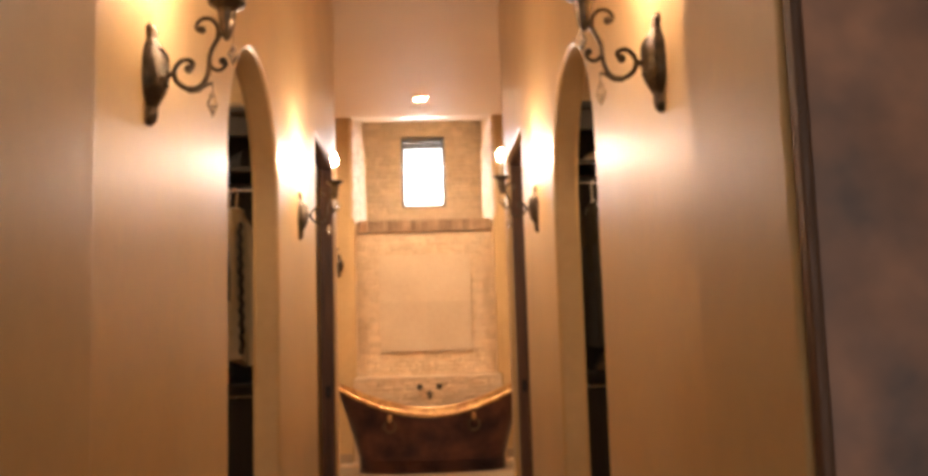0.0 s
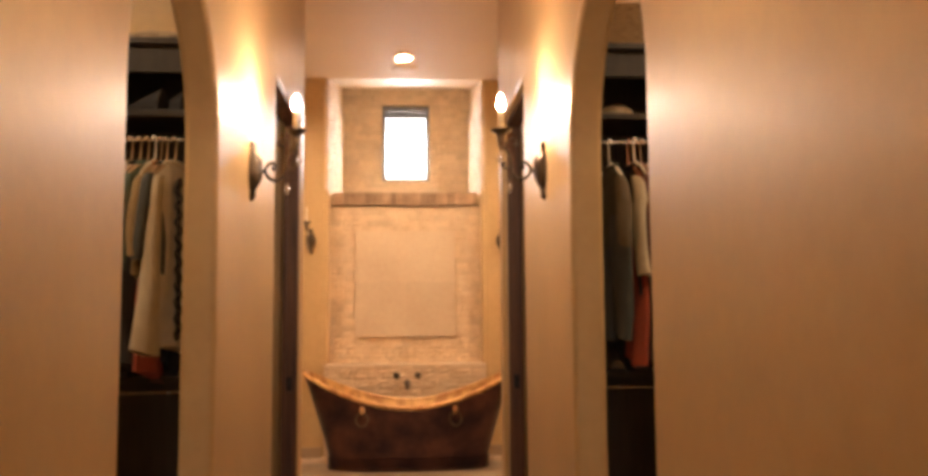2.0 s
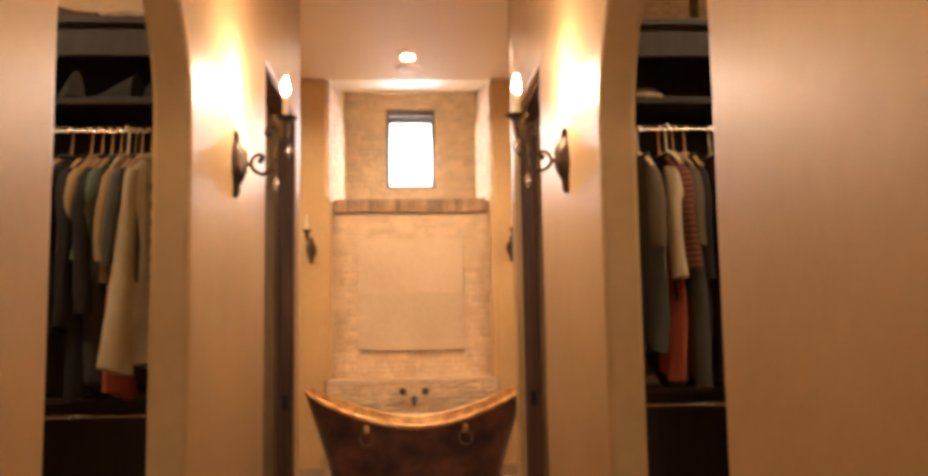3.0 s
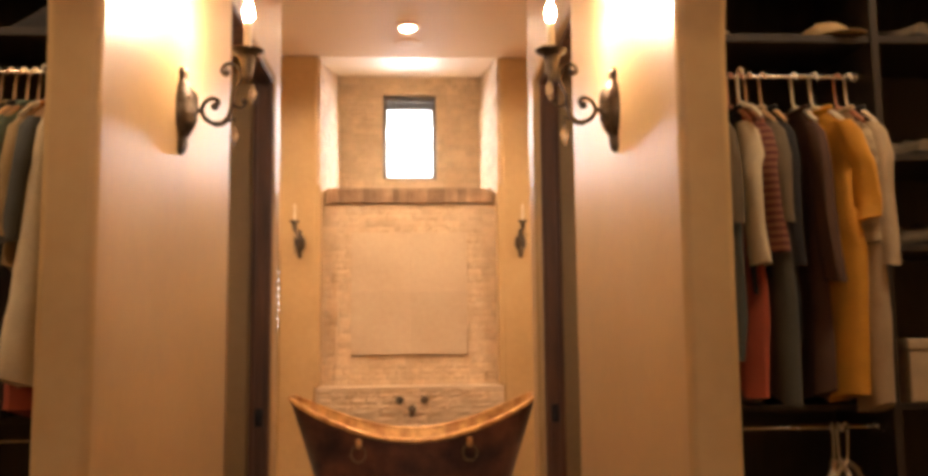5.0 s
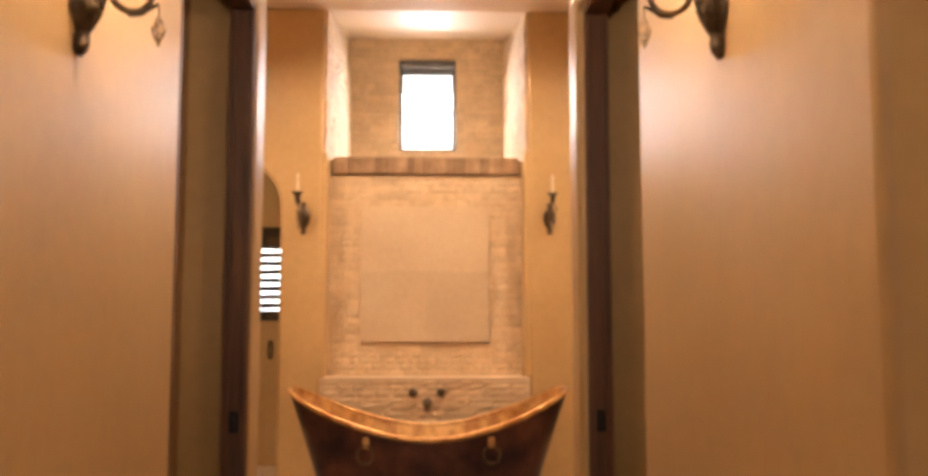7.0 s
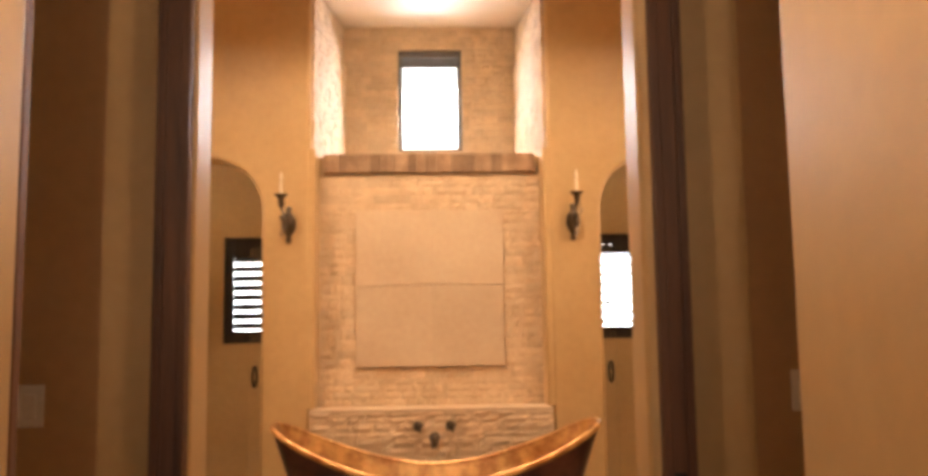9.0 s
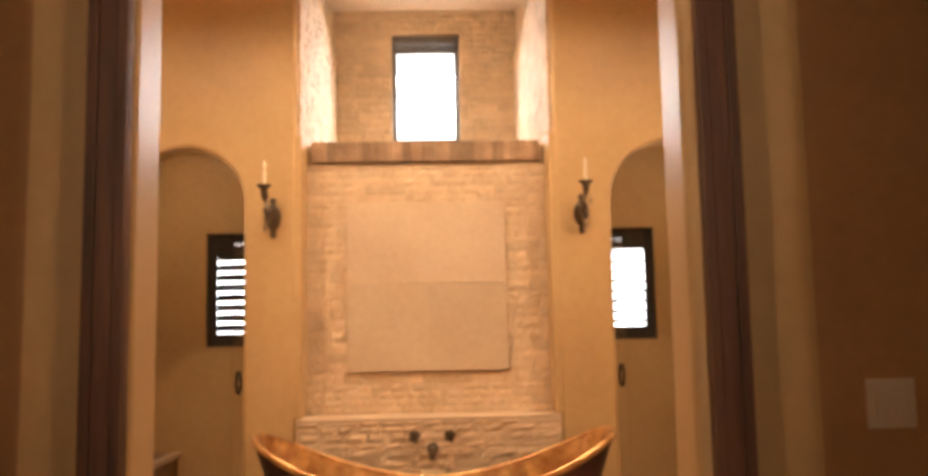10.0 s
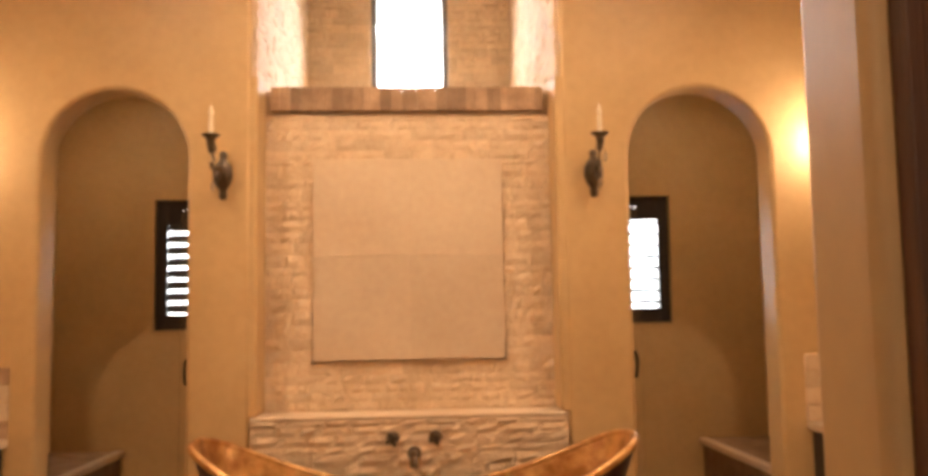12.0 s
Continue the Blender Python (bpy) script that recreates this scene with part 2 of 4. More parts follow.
# tub room back wall with two arches
structure("wall_bath_west", slab_from([(-3.08, 0)] + arch(-1.80, -1.08, 2.53) + [(-0.77, 0), (-0.77, CEIL), (-3.08, CEIL)], "y", BACK, BACK + 0.2), PLASTER, "tan plaster wall with a round arched opening", soft=0.02)
structure("wall_bath_east", slab_from([(0.81, 0)] + arch(1.15, 1.895, 2.54) + [(3.08, 0), (3.08, CEIL), (0.81, CEIL)], "y", BACK, BACK + 0.2), PLASTER, "tan plaster wall with a round arched opening", soft=0.02)
# niche behind the tub
NX0, NX1, NY = -0.77, 0.81, 12.10
structure("wall_niche_west", box(-0.95, NX0, BACK + 0.2, NY + 0.2, 0, 4.6), MORTAR, "rough cut stone side of the window niche")
structure("wall_niche_east", box(NX1, 0.99, BACK + 0.2, NY + 0.2, 0, 4.6), MORTAR, "rough cut stone side of the window niche")
structure("niche_base", box(NX0, NX1, 10.16, NY, 0, 2.585), MORTAR, "stone faced block under the window ledge")
low = structure("niche_curb", box(NX0 + 0.002, NX1 - 0.002, 9.89, 10.16, 0, 0.872), MORTAR, "low stone faced wall behind the tub")
WX0, WX1, WZ0, WZ1 = -0.275, 0.315, 3.03, 3.99
bm = bmesh.new()
add_box(bm, NX0, WX0, NY, NY + 0.2, 2.585, 4.6)
add_box(bm, WX1, NX1, NY, NY + 0.2, 2.585, 4.6)
add_box(bm, WX0, WX1, NY, NY + 0.2, 2.585, WZ0)
add_box(bm, WX0, WX1, NY, NY + 0.2, WZ1, 4.6)
structure("wall_niche_north", bm, MORTAR, "stone faced wall round the high niche window")
structure("ceiling_niche", slab_from([(9.90, CEIL), (NY + 0.2, 4.24), (NY + 0.2, 4.37), (9.90, CEIL + 0.13)], "x", NX0, NX1), CEILING, "cream painted rising niche ceiling", "ceiling")
# alcoves behind the arches
for s, n in ((-1, "west"), (1, "east")):
    wx0, wx1 = (-1.69, -1.06) if s < 0 else (1.17, 1.80)
    x0, x1 = (-3.08, -0.95) if s < 0 else (0.99, 3.08)
    bm = bmesh.new()
    add_box(bm, x0, wx0, 11.44, 11.6, 0, 3.2)
    add_box(bm, wx1, x1, 11.44, 11.6, 0, 3.2)
    add_box(bm, wx0, wx1, 11.44, 11.6, 0, 1.305)
    add_box(bm, wx0, wx1, 11.44, 11.6, 2.18, 3.2)
    structure("wall_alcove_" + n, bm, PLASTER, "tan plaster alcove wall round a small window")
    structure("ceiling_alcove_" + n, box(x0, x1, BACK + 0.2, 11.6, 3.1, 3.2), CEILING, "cream painted alcove ceiling", "ceiling")
    sx0, sx1 = (-2.45, -2.33) if s < 0 else (2.43, 2.55)
    structure("wall_alcove_side_" + n, box(sx0, sx1, BACK + 0.2, 11.44, 0, 3.1), PLASTER, "tan plaster alcove side wall")
# ---- doorways with dark wooden linings ----
def door_lining(n, x0, x1, s):
    frame_ = tagged(new("door_" + n), "dark stained wooden pocket door lining with a latch plate", "door frame", kind="structure")
    y1 = DOOR1 - 0.002
    part("jamb", box(x0, x1, y1 - 0.035, y1, 0, 2.475, 0.004), WOOD, frame_)
    part("jamb", box(x0, x1, DOOR0 + 0.002, DOOR0 + 0.03, 0, 2.475, 0.004), WOOD, frame_)
    part("head", box(x0, x1, DOOR0 + 0.002, y1, 2.477, 2.507, 0.004), WOOD, frame_)
    xm = (x0 + x1) / 2
    for dx in (-0.032, 0.032):
        part("stop", box(xm + dx - 0.012, xm + dx + 0.012, y1 - 0.047, y1 - 0.0352, 0, 2.475, 0.003), WOOD, frame_)
    latch = part("latch_plate", box(xm - 0.017, xm + 0.017, y1 - 0.0385, y1 - 0.0353, 0.905, 0.985, 0.003), LATCH, frame_, "dark bronze latch plate")
    part("latch_bolt", box(xm - 0.007, xm + 0.007, y1 - 0.052, y1 - 0.0386, 0.925, 0.965, 0.003), LATCH, latch)


door_lining("1", -0.694, -0.605, -1)
door_lining("2", 0.645, 0.727, 1)


# ---- wall sconces ----
def scroll(points, n=4):
    """Smooth the given (out, up) points into a fine line."""
    out = []
    for i in range(len(points) - 1):
        p0, p1, p2, p3 = (Vector(points[max(0, min(len(points) - 1, i + k))]) for k in (-1, 0, 1, 2))
        for j in range(n):
            t = j / n
            out.append(0.5 * (2 * p1 + (p2 - p0) * t + (2 * p0 - 5 * p1 + 4 * p2 - p3) * t * t + (3 * p1 - p0 - 3 * p2 + p3) * t ** 3))
    out.append(Vector(points[-1]))
    return [(v.x, 0.0, v.y) for v in out]


def ball(bm, x, z, r, y=0.0):
    bmesh.ops.create_uvsphere(bm, u_segments=10, v_segments=8, radius=r, matrix=Matrix.Translation((x, y, z)))


def crystal_drop(parent, x, z, y=0.0):
    bm = revolve([(0.0012, -0.068), (0.006, -0.056), (0.012, -0.044), (0.0135, -0.036), (0.009, -0.024), (0.006, -0.015), (0.0015, -0.008)], 8)
    for i, v in enumerate(bm.verts):
        if i // 8 % 2:
            v.co.x, v.co.y = v.co.x * 0.924 - v.co.y * 0.383, v.co.x * 0.383 + v.co.y * 0.924
    bmesh.ops.translate(bm, verts=bm.verts, vec=(x, y, z))
    drop = part("crystal_drop", bm, CRYSTAL, parent, "clear faceted crystal drop")
    part("wire", tube([(x, y, z - 0.009), (x, y, z + 0.012)], 0.0012, 5), IRON, drop)


def sconce(m, glass, label):
    top = thing("wall_sconce", m, label, "wall sconce", "candle wall sconces")
    bm = bmesh.new()
    rings = []
    prof = [(-0.122, 0.007, 0.008), (-0.112, 0.015, 0.014), (-0.095, 0.017, 0.017), (-0.08, 0.013, 0.016), (-0.07, 0.017, 0.02), (-0.045, 0.032, 0.03), (-0.01, 0.04, 0.036),
            (0.03, 0.038, 0.036), (0.06, 0.028, 0.028), (0.078, 0.014, 0.018), (0.088, 0.013, 0.015), (0.105, 0.018, 0.016), (0.118, 0.012, 0.011), (0.124, 0.004, 0.006)]
    for z, w, d in prof:
        ring = []
        for k in range(13):
            a = math.pi * k / 12
            rib = 1 + 0.08 * math.cos(10 * a)
            ring.append(bm.verts.new((0.001 + 1.25 * d * math.sin(a) * rib, -1.24 * w * math.cos(a), z)))
        rings.append(ring)
    for lo, hi in zip(rings, rings[1:]):
        for k in range(12):
            bm.faces.new((lo[k], lo[k + 1], hi[k + 1], hi[k]))
        bm.faces.new((lo[12], lo[0], hi[0], hi[12]))
    bm.faces.new(rings[0])
    bm.faces.new(rings[-1])
    plate = part("backplate", bm, IRON, top, "aged bronze leaf backplate", smooth=True)
    for sgn in (-1, 1):
        for i in range(3):
            z = -0.03 + 0.032 * i
            w = 0.036 - 0.006 * i
            part("leaf_vein", tube([(0.045, 0.0, z), (0.039, sgn * w * 0.6, z + 0.018), (0.015, sgn * w * 1.05, z + 0.03)], [0.0045, 0.004, 0.0015], 6), IRON, plate)
    u = 0.00077
    at = lambda pts: [((a - 520) * u, (300 - b) * u) for a, b in pts]
    bm = tube(scroll(at([(648, 285), (656, 270), (644, 257), (624, 258), (605, 275), (598, 300), (608, 326), (635, 345), (665, 346), (690, 326), (702, 290), (705, 250), (712, 225), (722, 205), (738, 178), (757, 160)])), 0.0062, 8)
    ball(bm, (643 - 520) * u, (300 - 284) * u, 0.0115)
    tube([(0.03, 0, 0.0), (0.062, 0, 0.0)], [0.008, 0.006], 8, bm)
    ball(bm, 0.047, 0.0, 0.0095)
    part("arm", bm, IRON, top, "scrolled aged bronze arm", smooth=True)
    bm = tube(scroll(at([(704, 262), (712, 280), (728, 290), (746, 284), (756, 268), (748, 256)])), 0.005, 8)
    ball(bm, (746 - 520) * u, (300 - 262) * u, 0.010)
    part("lower_scroll", bm, IRON, top, smooth=True)
    bm = tube(scroll(at([(718, 214), (728, 188), (730, 160), (722, 140), (704, 127), (684, 128), (668, 142), (666, 158), (678, 168)])), 0.005, 8)
    ball(bm, (682 - 520) * u, (300 - 162) * u, 0.010)
    part("upper_scroll", bm, IRON, top, smooth=True)
    part("leaf_tail", tube(scroll(at([(640, 350), (668, 348), (692, 338), (714, 328)])), [0.008] * 6 + [0.006, 0.005, 0.004, 0.004, 0.003, 0.003, 0.002], 6), IRON, top, smooth=True)
    cx = (757 - 520) * u
    bm = revolve([(0.005, 0.08), (0.011, 0.09), (0.016, 0.105), (0.019, 0.12), (0.021, 0.14), (0.023, 0.152), (0.03, 0.158), (0.042, 0.165), (0.0455, 0.1715), (0.043, 0.1725), (0.03, 0.168), (0.014, 0.167)], 20)
    bmesh.ops.translate(bm, verts=bm.verts, vec=(cx, 0, 0))
    part("drip_cup", bm, IRON, top, "aged bronze drip cup", smooth=True)
    bm = revolve([(0.0115, 0.167), (0.0115, 0.25), (0.0105, 0.255), (0.0125, 0.244), (0.008, 0.257)], 14)
    bmesh.ops.translate(bm, verts=bm.verts, vec=(cx, 0, 0))
    part("candle_sleeve", bm, WAX, top, "ivory candle sleeve", smooth=True)
    bm = revolve([(0.006, 0.2575), (0.0115, 0.268), (0.0135, 0.28), (0.011, 0.295), (0.006, 0.309), (0.0018, 0.32)], 12)
    bmesh.ops.translate(bm, verts=bm.verts, vec=(cx, 0, 0))
    part("bulb", bm, glass, top, "frosted unlit flame bulb" if glass is WAX else "lit flame bulb", smooth=True)
    crystal_drop(top, (714 - 520) * u, -0.036)
    crystal_drop(top, (771 - 520) * u, 0.088, 0.02)
    return top


lit_label = "aged bronze scrolled wall sconce with lit candle bulb and crystals"
off_label = "aged bronze scrolled wall sconce with unlit candle and crystals"
SOFT_SCONCE = sconce(pose(WALL_L, 2.33, 1.922), BULB_SOFT, lit_label)
copy_thing(SOFT_SCONCE, pose(WALL_R, 2.33, 1.93, 0, 0, 180))
SCONCE = sconce(pose(WALL_L, 4.77, 1.922), BULB_ON, lit_label)
copy_thing(SCONCE, pose(WALL_R, 4.77, 1.93, 0, 0, 180))
copy_thing(SCONCE, pose(-2.34, BACK, 1.98, 0, 0, -90))
copy_thing(SCONCE, pose(2.22, BACK, 1.98, 0, 0, -90))
DARK_SCONCE = sconce(pose(-0.905, BACK, 2.085, 0, 0, -97), WAX, off_label)
copy_thing(DARK_SCONCE, pose(0.967, BACK, 2.085, 0, 0, -90))

# ---- switches ----
def switch(m):
    top = thing("light_switch", m, "ivory two gang rocker light switch plate on the wall", "light switch", "switch plates")
    part("plate", box(-0.058, 0.058, -0.008, 0.0, -0.058, 0.058, 0.003), WHITE, top)
    for dx in (-0.023, 0.023):
        rocker = part("rocker", box(dx - 0.0165, dx + 0.0165, -0.013, -0.0082, -0.033, 0.033, 0.002), WHITE, top)
        rocker.rotation_euler = (radians(2.5), 0, 0)
    return top


SWITCH = switch(pose(1.118, LOBBY - 0.004, 1.182))
copy_thing(SWITCH, pose(-1.098, LOBBY - 0.004, 1.172))

# ---- copper bathtub ----
TX, TY, TA, TB = 0.05, 9.30, 0.94, 0.42


def tub_point(a, s, inset=0.0):
    """A point on the tub's side: a goes round, s from the foot (0) to the rim (1)."""
    c, d = math.cos(a), math.sin(a)
    n = 2 / 2.6
    ux, uy = math.copysign(abs(c) ** n, c), math.copysign(abs(d) ** n, d)
    bow = s ** 1.15
    ax = 0.69 + (TA - 0.69) * bow - inset
    by = 0.285 + (TB - 0.285) * bow ** 0.8 - inset
    rim = 0.548 + 0.292 * abs(ux) ** 1.78
    return Vector((ax * ux, by * uy, s * rim))


def tub_shell(levels, inset, n=96, floor_z=None):
    bm = bmesh.new()
    rings = []
    for s in levels:
        ring = []
        for i in range(n):
            p = tub_point(2 * math.pi * i / n, s, inset)
            if floor_z is not None:
                p.z = max(p.z, floor_z)
            ring.append(bm.verts.new(p))
        rings.append(ring)
    for lo, hi in zip(rings, rings[1:]):
        for i in range(n):
            bm.faces.new((lo[i], lo[(i + 1) % n], hi[(i + 1) % n], hi[i]))
    bm.faces.new(rings[0][::-1])
    return bm


bathtub = thing("bathtub", pose(TX, TY, 0), "freestanding double slipper copper bathtub with a dark patina outside", "bathtub")
outer = part("outer_shell", tub_shell([0.0, 0.06, 0.15, 0.3, 0.45, 0.6, 0.75, 0.88, 0.965, 1.0], 0.0), PATINA, bathtub, "dark mottled patina copper shell", smooth=True)
part("inner_shell", tub_shell([0.14, 0.17, 0.25, 0.4, 0.55, 0.7, 0.85, 0.96, 1.0], 0.022), COPPER, bathtub, "bright hammered copper inside", smooth=True)
loop = [tub_point(2 * math.pi * i / 96, 1.0, 0.006) + Vector((0, 0, 0.004)) for i in range(97)]
part("rim", tube(loop, 0.0185, 10), COPPER, bathtub, "bright rolled copper rim", smooth=True)
for z, r, grow in ((0.017, 0.017, 0.016), (0.052, 0.012, 0.010), (0.081, 0.010, 0.007), (0.106, 0.008, 0.005)):
    band = []
    for i in range(97):
        rim_z = tub_point(2 * math.pi * i / 96, 1.0).z
        p = tub_point(2 * math.pi * i / 96, z / rim_z, -grow)
        band.append(Vector((p.x, p.y, z)))
    part("base_band", tube(band, r, 8), PATINA, bathtub, "rolled copper moulding round the foot", smooth=True)
for x in (-0.40, 0.40):
    a = next(t for t in (i * 0.002 for i in range(2000)) if tub_point(-math.pi / 2 + (t if x > 0 else -t), 0.86).x * (1 if x > 0 else -1) >= abs(x))
    hold = tub_point(-math.pi / 2 + (a if x > 0 else -a), 0.86)
    ring = part("ring_pull", box(hold.x - 0.02, hold.x + 0.02, hold.y - 0.026, hold.y + 0.004, hold.z - 0.028, hold.z + 0.04, 0.006), COPPER, bathtub, "bright copper ring mount")
    c = Vector((hold.x, hold.y - 0.028, hold.z - 0.068))
    part("ring", tube([c + Vector((0.052 * math.sin(2 * math.pi * i / 32), 0.010 * math.cos(2 * math.pi * i / 32) - 0.004, 0.056 * math.cos(2 * math.pi * i / 32))) for i in range(33)], 0.0068, 8), IRON, ring, "dark bronze hanging ring", smooth=True)

# ---- wall mounted tub filler ----
filler = thing("tub_faucet", pose(0.036, 9.858, 0.70), "dark bronze wall mounted tub faucet with two handles", "faucet")
part("escutcheon", tube([(0, 0.02, 0.0), (0, 0.0, 0.0)], [0.036, 0.032], 18), IRON, filler, smooth=True)
part("spout", tube([(0, 0, 0), (0, -0.05, 0.004), (0, -0.10, 0.0), (0, -0.13, -0.015), (0, -0.142, -0.045)], [0.022, 0.021, 0.021, 0.023, 0.019], 14), IRON, filler, smooth=True)
for x in (-0.104, 0.104):
    handle = part("handle", tube([(x, 0.02, 0.075), (x, 0.0, 0.075), (x, -0.02, 0.075), (x, -0.045, 0.075), (x, -0.06, 0.075)], [0.034, 0.031, 0.014, 0.024, 0.018], 16), IRON, filler, "dark bronze valve handle", smooth=True)
    for k in range(4):
        b = math.pi / 2 * k + 0.4
        part("lever", tube([(x, -0.05, 0.075), (x + 0.036 * math.cos(b), -0.052, 0.075 + 0.036 * math.sin(b))], [0.007, 0.0085], 8), IRON, handle, smooth=True)

# ---- ceiling fittings ----
def downlight(m, lens, label):
    top = thing("downlight", m, label, "downlight", "recessed downlights")
    part("trim_ring", revolve([(0.066, -0.001), (0.095, -0.001), (0.093, -0.008), (0.075, -0.012), (0.066, -0.008)], 28, cap=False), CEILING, top, smooth=True)
    part("baffle", revolve([(0.0655, -0.002), (0.064, -0.03), (0.0625, -0.034), (0.0605, -0.03), (0.0605, -0.002)], 28, cap=False), CEILING, top, smooth=True)
    part("lens", revolve([(0.060, -0.006), (0.03, -0.009)], 24), lens, top, "glowing lens")
    return top


can = downlight(pose(0.01, 9.10, CEIL), CAN_ON, "lit recessed ceiling downlight with a cream trim ring")
# two more, unseen, added to brighten the tub room
for x in (-1.45, 1.5):
    copy_thing(can, pose(x, 8.35, CEIL))
closet_can = downlight(pose(-1.75, 3.9, CEIL), CAN_DIM, "lit recessed closet downlight with a cream trim ring")
copy_thing(closet_can, pose(1.75, 3.9, CEIL))
shower_can = downlight(pose(-1.75, 10.75, 3.1), CAN_SHOWER, "dim recessed shower downlight with a cream trim ring")
copy_thing(shower_can, pose(1.8, 10.75, 3.1))
vent = thing("ceiling_speaker", pose(0.01, 9.52, CEIL), "flush round cream ceiling speaker grille", "speaker grille")
part("grille_rim", revolve([(0.095, -0.001), (0.118, -0.001), (0.116, -0.008), (0.098, -0.011)], 28, cap=False), CEILING, vent, smooth=True)
part("grille", revolve([(0.096, -0.004), (0.05, -0.0075), (0.01, -0.0085)], 24), SLAB, vent, smooth=True)


# ---- windows ----
FRAME_GREY = mixed("dark_bronze_window_frame", (0.13, 0.125, 0.125), (0.18, 0.175, 0.175), 12, rough=0.4, metal=0.3, bump=0.05)


def louvre_window(n, x0, x1, tilt):
    w = tagged(new("window_" + n), "small window with dark wooden plantation shutters", "window", kind="structure")
    z0, z1, y = 1.305, 2.18, 11.47
    for a, b in ((x0 + 0.0005, x0 + 0.075), (x1 - 0.075, x1 - 0.0005)):
        part("stile", box(a, b, y, y + 0.03, z0 + 0.0005, z1 - 0.0005, 0.003), CABINET, w)
    part("rail", box(x0 + 0.076, x1 - 0.076, y + 0.001, y + 0.029, z1 - 0.165, z1 - 0.0005), CABINET, w)
    part("rail", box(x0 + 0.076, x1 - 0.076, y + 0.001, y + 0.029, z0 + 0.0005, z0 + 0.105), CABINET, w)
    zz = z0 + 0.145
    base = None
    while zz < z1 - 0.15:
        bm = box(-(x1 - x0) / 2 + 0.078, (x1 - x0) / 2 - 0.078, -0.034, 0.034, -0.0035, 0.0035, 0.0025)
        s = part("slat", bm, CABINET, w) if base is None else new("slat", base.data)
        s.parent, base = w, base or s
        s.matrix_world = pose((x0 + x1) / 2, y + 0.016, zz, tilt, 0, 0)
        zz += 0.078
    part("tilt_rod", box((x0 + x1) / 2 - 0.006, (x0 + x1) / 2 + 0.006, y - 0.034, y - 0.024, z0 + 0.13, z1 - 0.16, 0.002), CABINET, w)
    for a in (x0 + 0.012, x1 - 0.052):
        part("window_frame", box(a, a + 0.04, 11.535, 11.552, z0 + 0.02, z1 - 0.02, 0.003), FRAME_GREY, w)
    part("pane", box(x0 + 0.01, x1 - 0.01, 11.555, 11.56, z0 + 0.01, z1 - 0.01), PANE, w).visible_shadow = False
    part("window_sill", box(x0 - 0.01, x1 + 0.01, 11.425, 11.468, z0 - 0.012, z0 + 0.001, 0.004), PLASTER, w)


louvre_window("1", -1.69, -1.06, 66)
louvre_window("2", 1.17, 1.80, 23)
w = tagged(new("window_3"), "high niche window with dark bronze frame and raised blind", "window", kind="structure")
fy = NY + 0.06
part("window_frame", box(WX0 + 0.002, WX0 + 0.042, fy, fy + 0.05, WZ0 + 0.002, WZ1 - 0.002, 0.004), FRAME_GREY, w)
part("window_frame", box(WX1 - 0.042, WX1 - 0.002, fy, fy + 0.05, WZ0 + 0.002, WZ1 - 0.002, 0.004), FRAME_GREY, w)
part("window_frame", box(WX0 + 0.043, WX1 - 0.043, fy, fy + 0.05, WZ0 + 0.002, WZ0 + 0.035, 0.004), FRAME_GREY, w)
part("window_frame", box(WX0 + 0.043, WX1 - 0.043, fy, fy + 0.05, WZ1 - 0.06, WZ1 - 0.002, 0.004), FRAME_GREY, w)
part("blind_headrail", box(WX0 + 0.012, WX1 - 0.012, fy - 0.045, fy - 0.003, WZ1 - 0.075, WZ1 - 0.01, 0.006), FRAME_GREY, w, "dark raised blind headrail")
for k in range(7):
    part("blind_slat", box(WX0 + 0.03, WX1 - 0.03, fy - 0.042, fy - 0.006, WZ1 - 0.092 - 0.012 * k, WZ1 - 0.084 - 0.012 * k, 0.002), FRAME_GREY, w)
for x in (WX0 + 0.052, WX1 - 0.052):
    part("blind_cord", tube([(x, fy - 0.02, WZ1 - 0.17), (x, fy - 0.02, WZ0 + 0.05)], 0.0025, 5), FRAME_GREY, w)
    part("sash_catch", box(x - 0.016, x + 0.004, fy - 0.012, fy - 0.001, 3.42, 3.46, 0.003), FRAME_GREY, w)
part("pane", box(WX0 + 0.04, WX1 - 0.04, fy + 0.022, fy + 0.027, WZ0 + 0.03, WZ1 - 0.055), PANE, w).visible_shadow = False
SKY_WHITE = glow("overcast_glare", (0.95, 0.98, 1.0), 2.4)
tagged(part("backdrop", box(-0.9, 0.95, 12.9, 12.95, 2.6, 5.2), SKY_WHITE), "plain bright overcast sky seen through windows", "backdrop", kind="structure")
tagged(part("backdrop", box(-2.6, -0.3, 12.5, 12.55, 0.6, 2.55), SKY_WHITE), "plain bright overcast sky seen through windows", "backdrop", kind="structure")
tagged(part("backdrop", box(0.3, 2.7, 12.5, 12.55, 0.6, 2.55), SKY_WHITE), "plain bright overcast sky seen through windows", "backdrop", kind="structure")


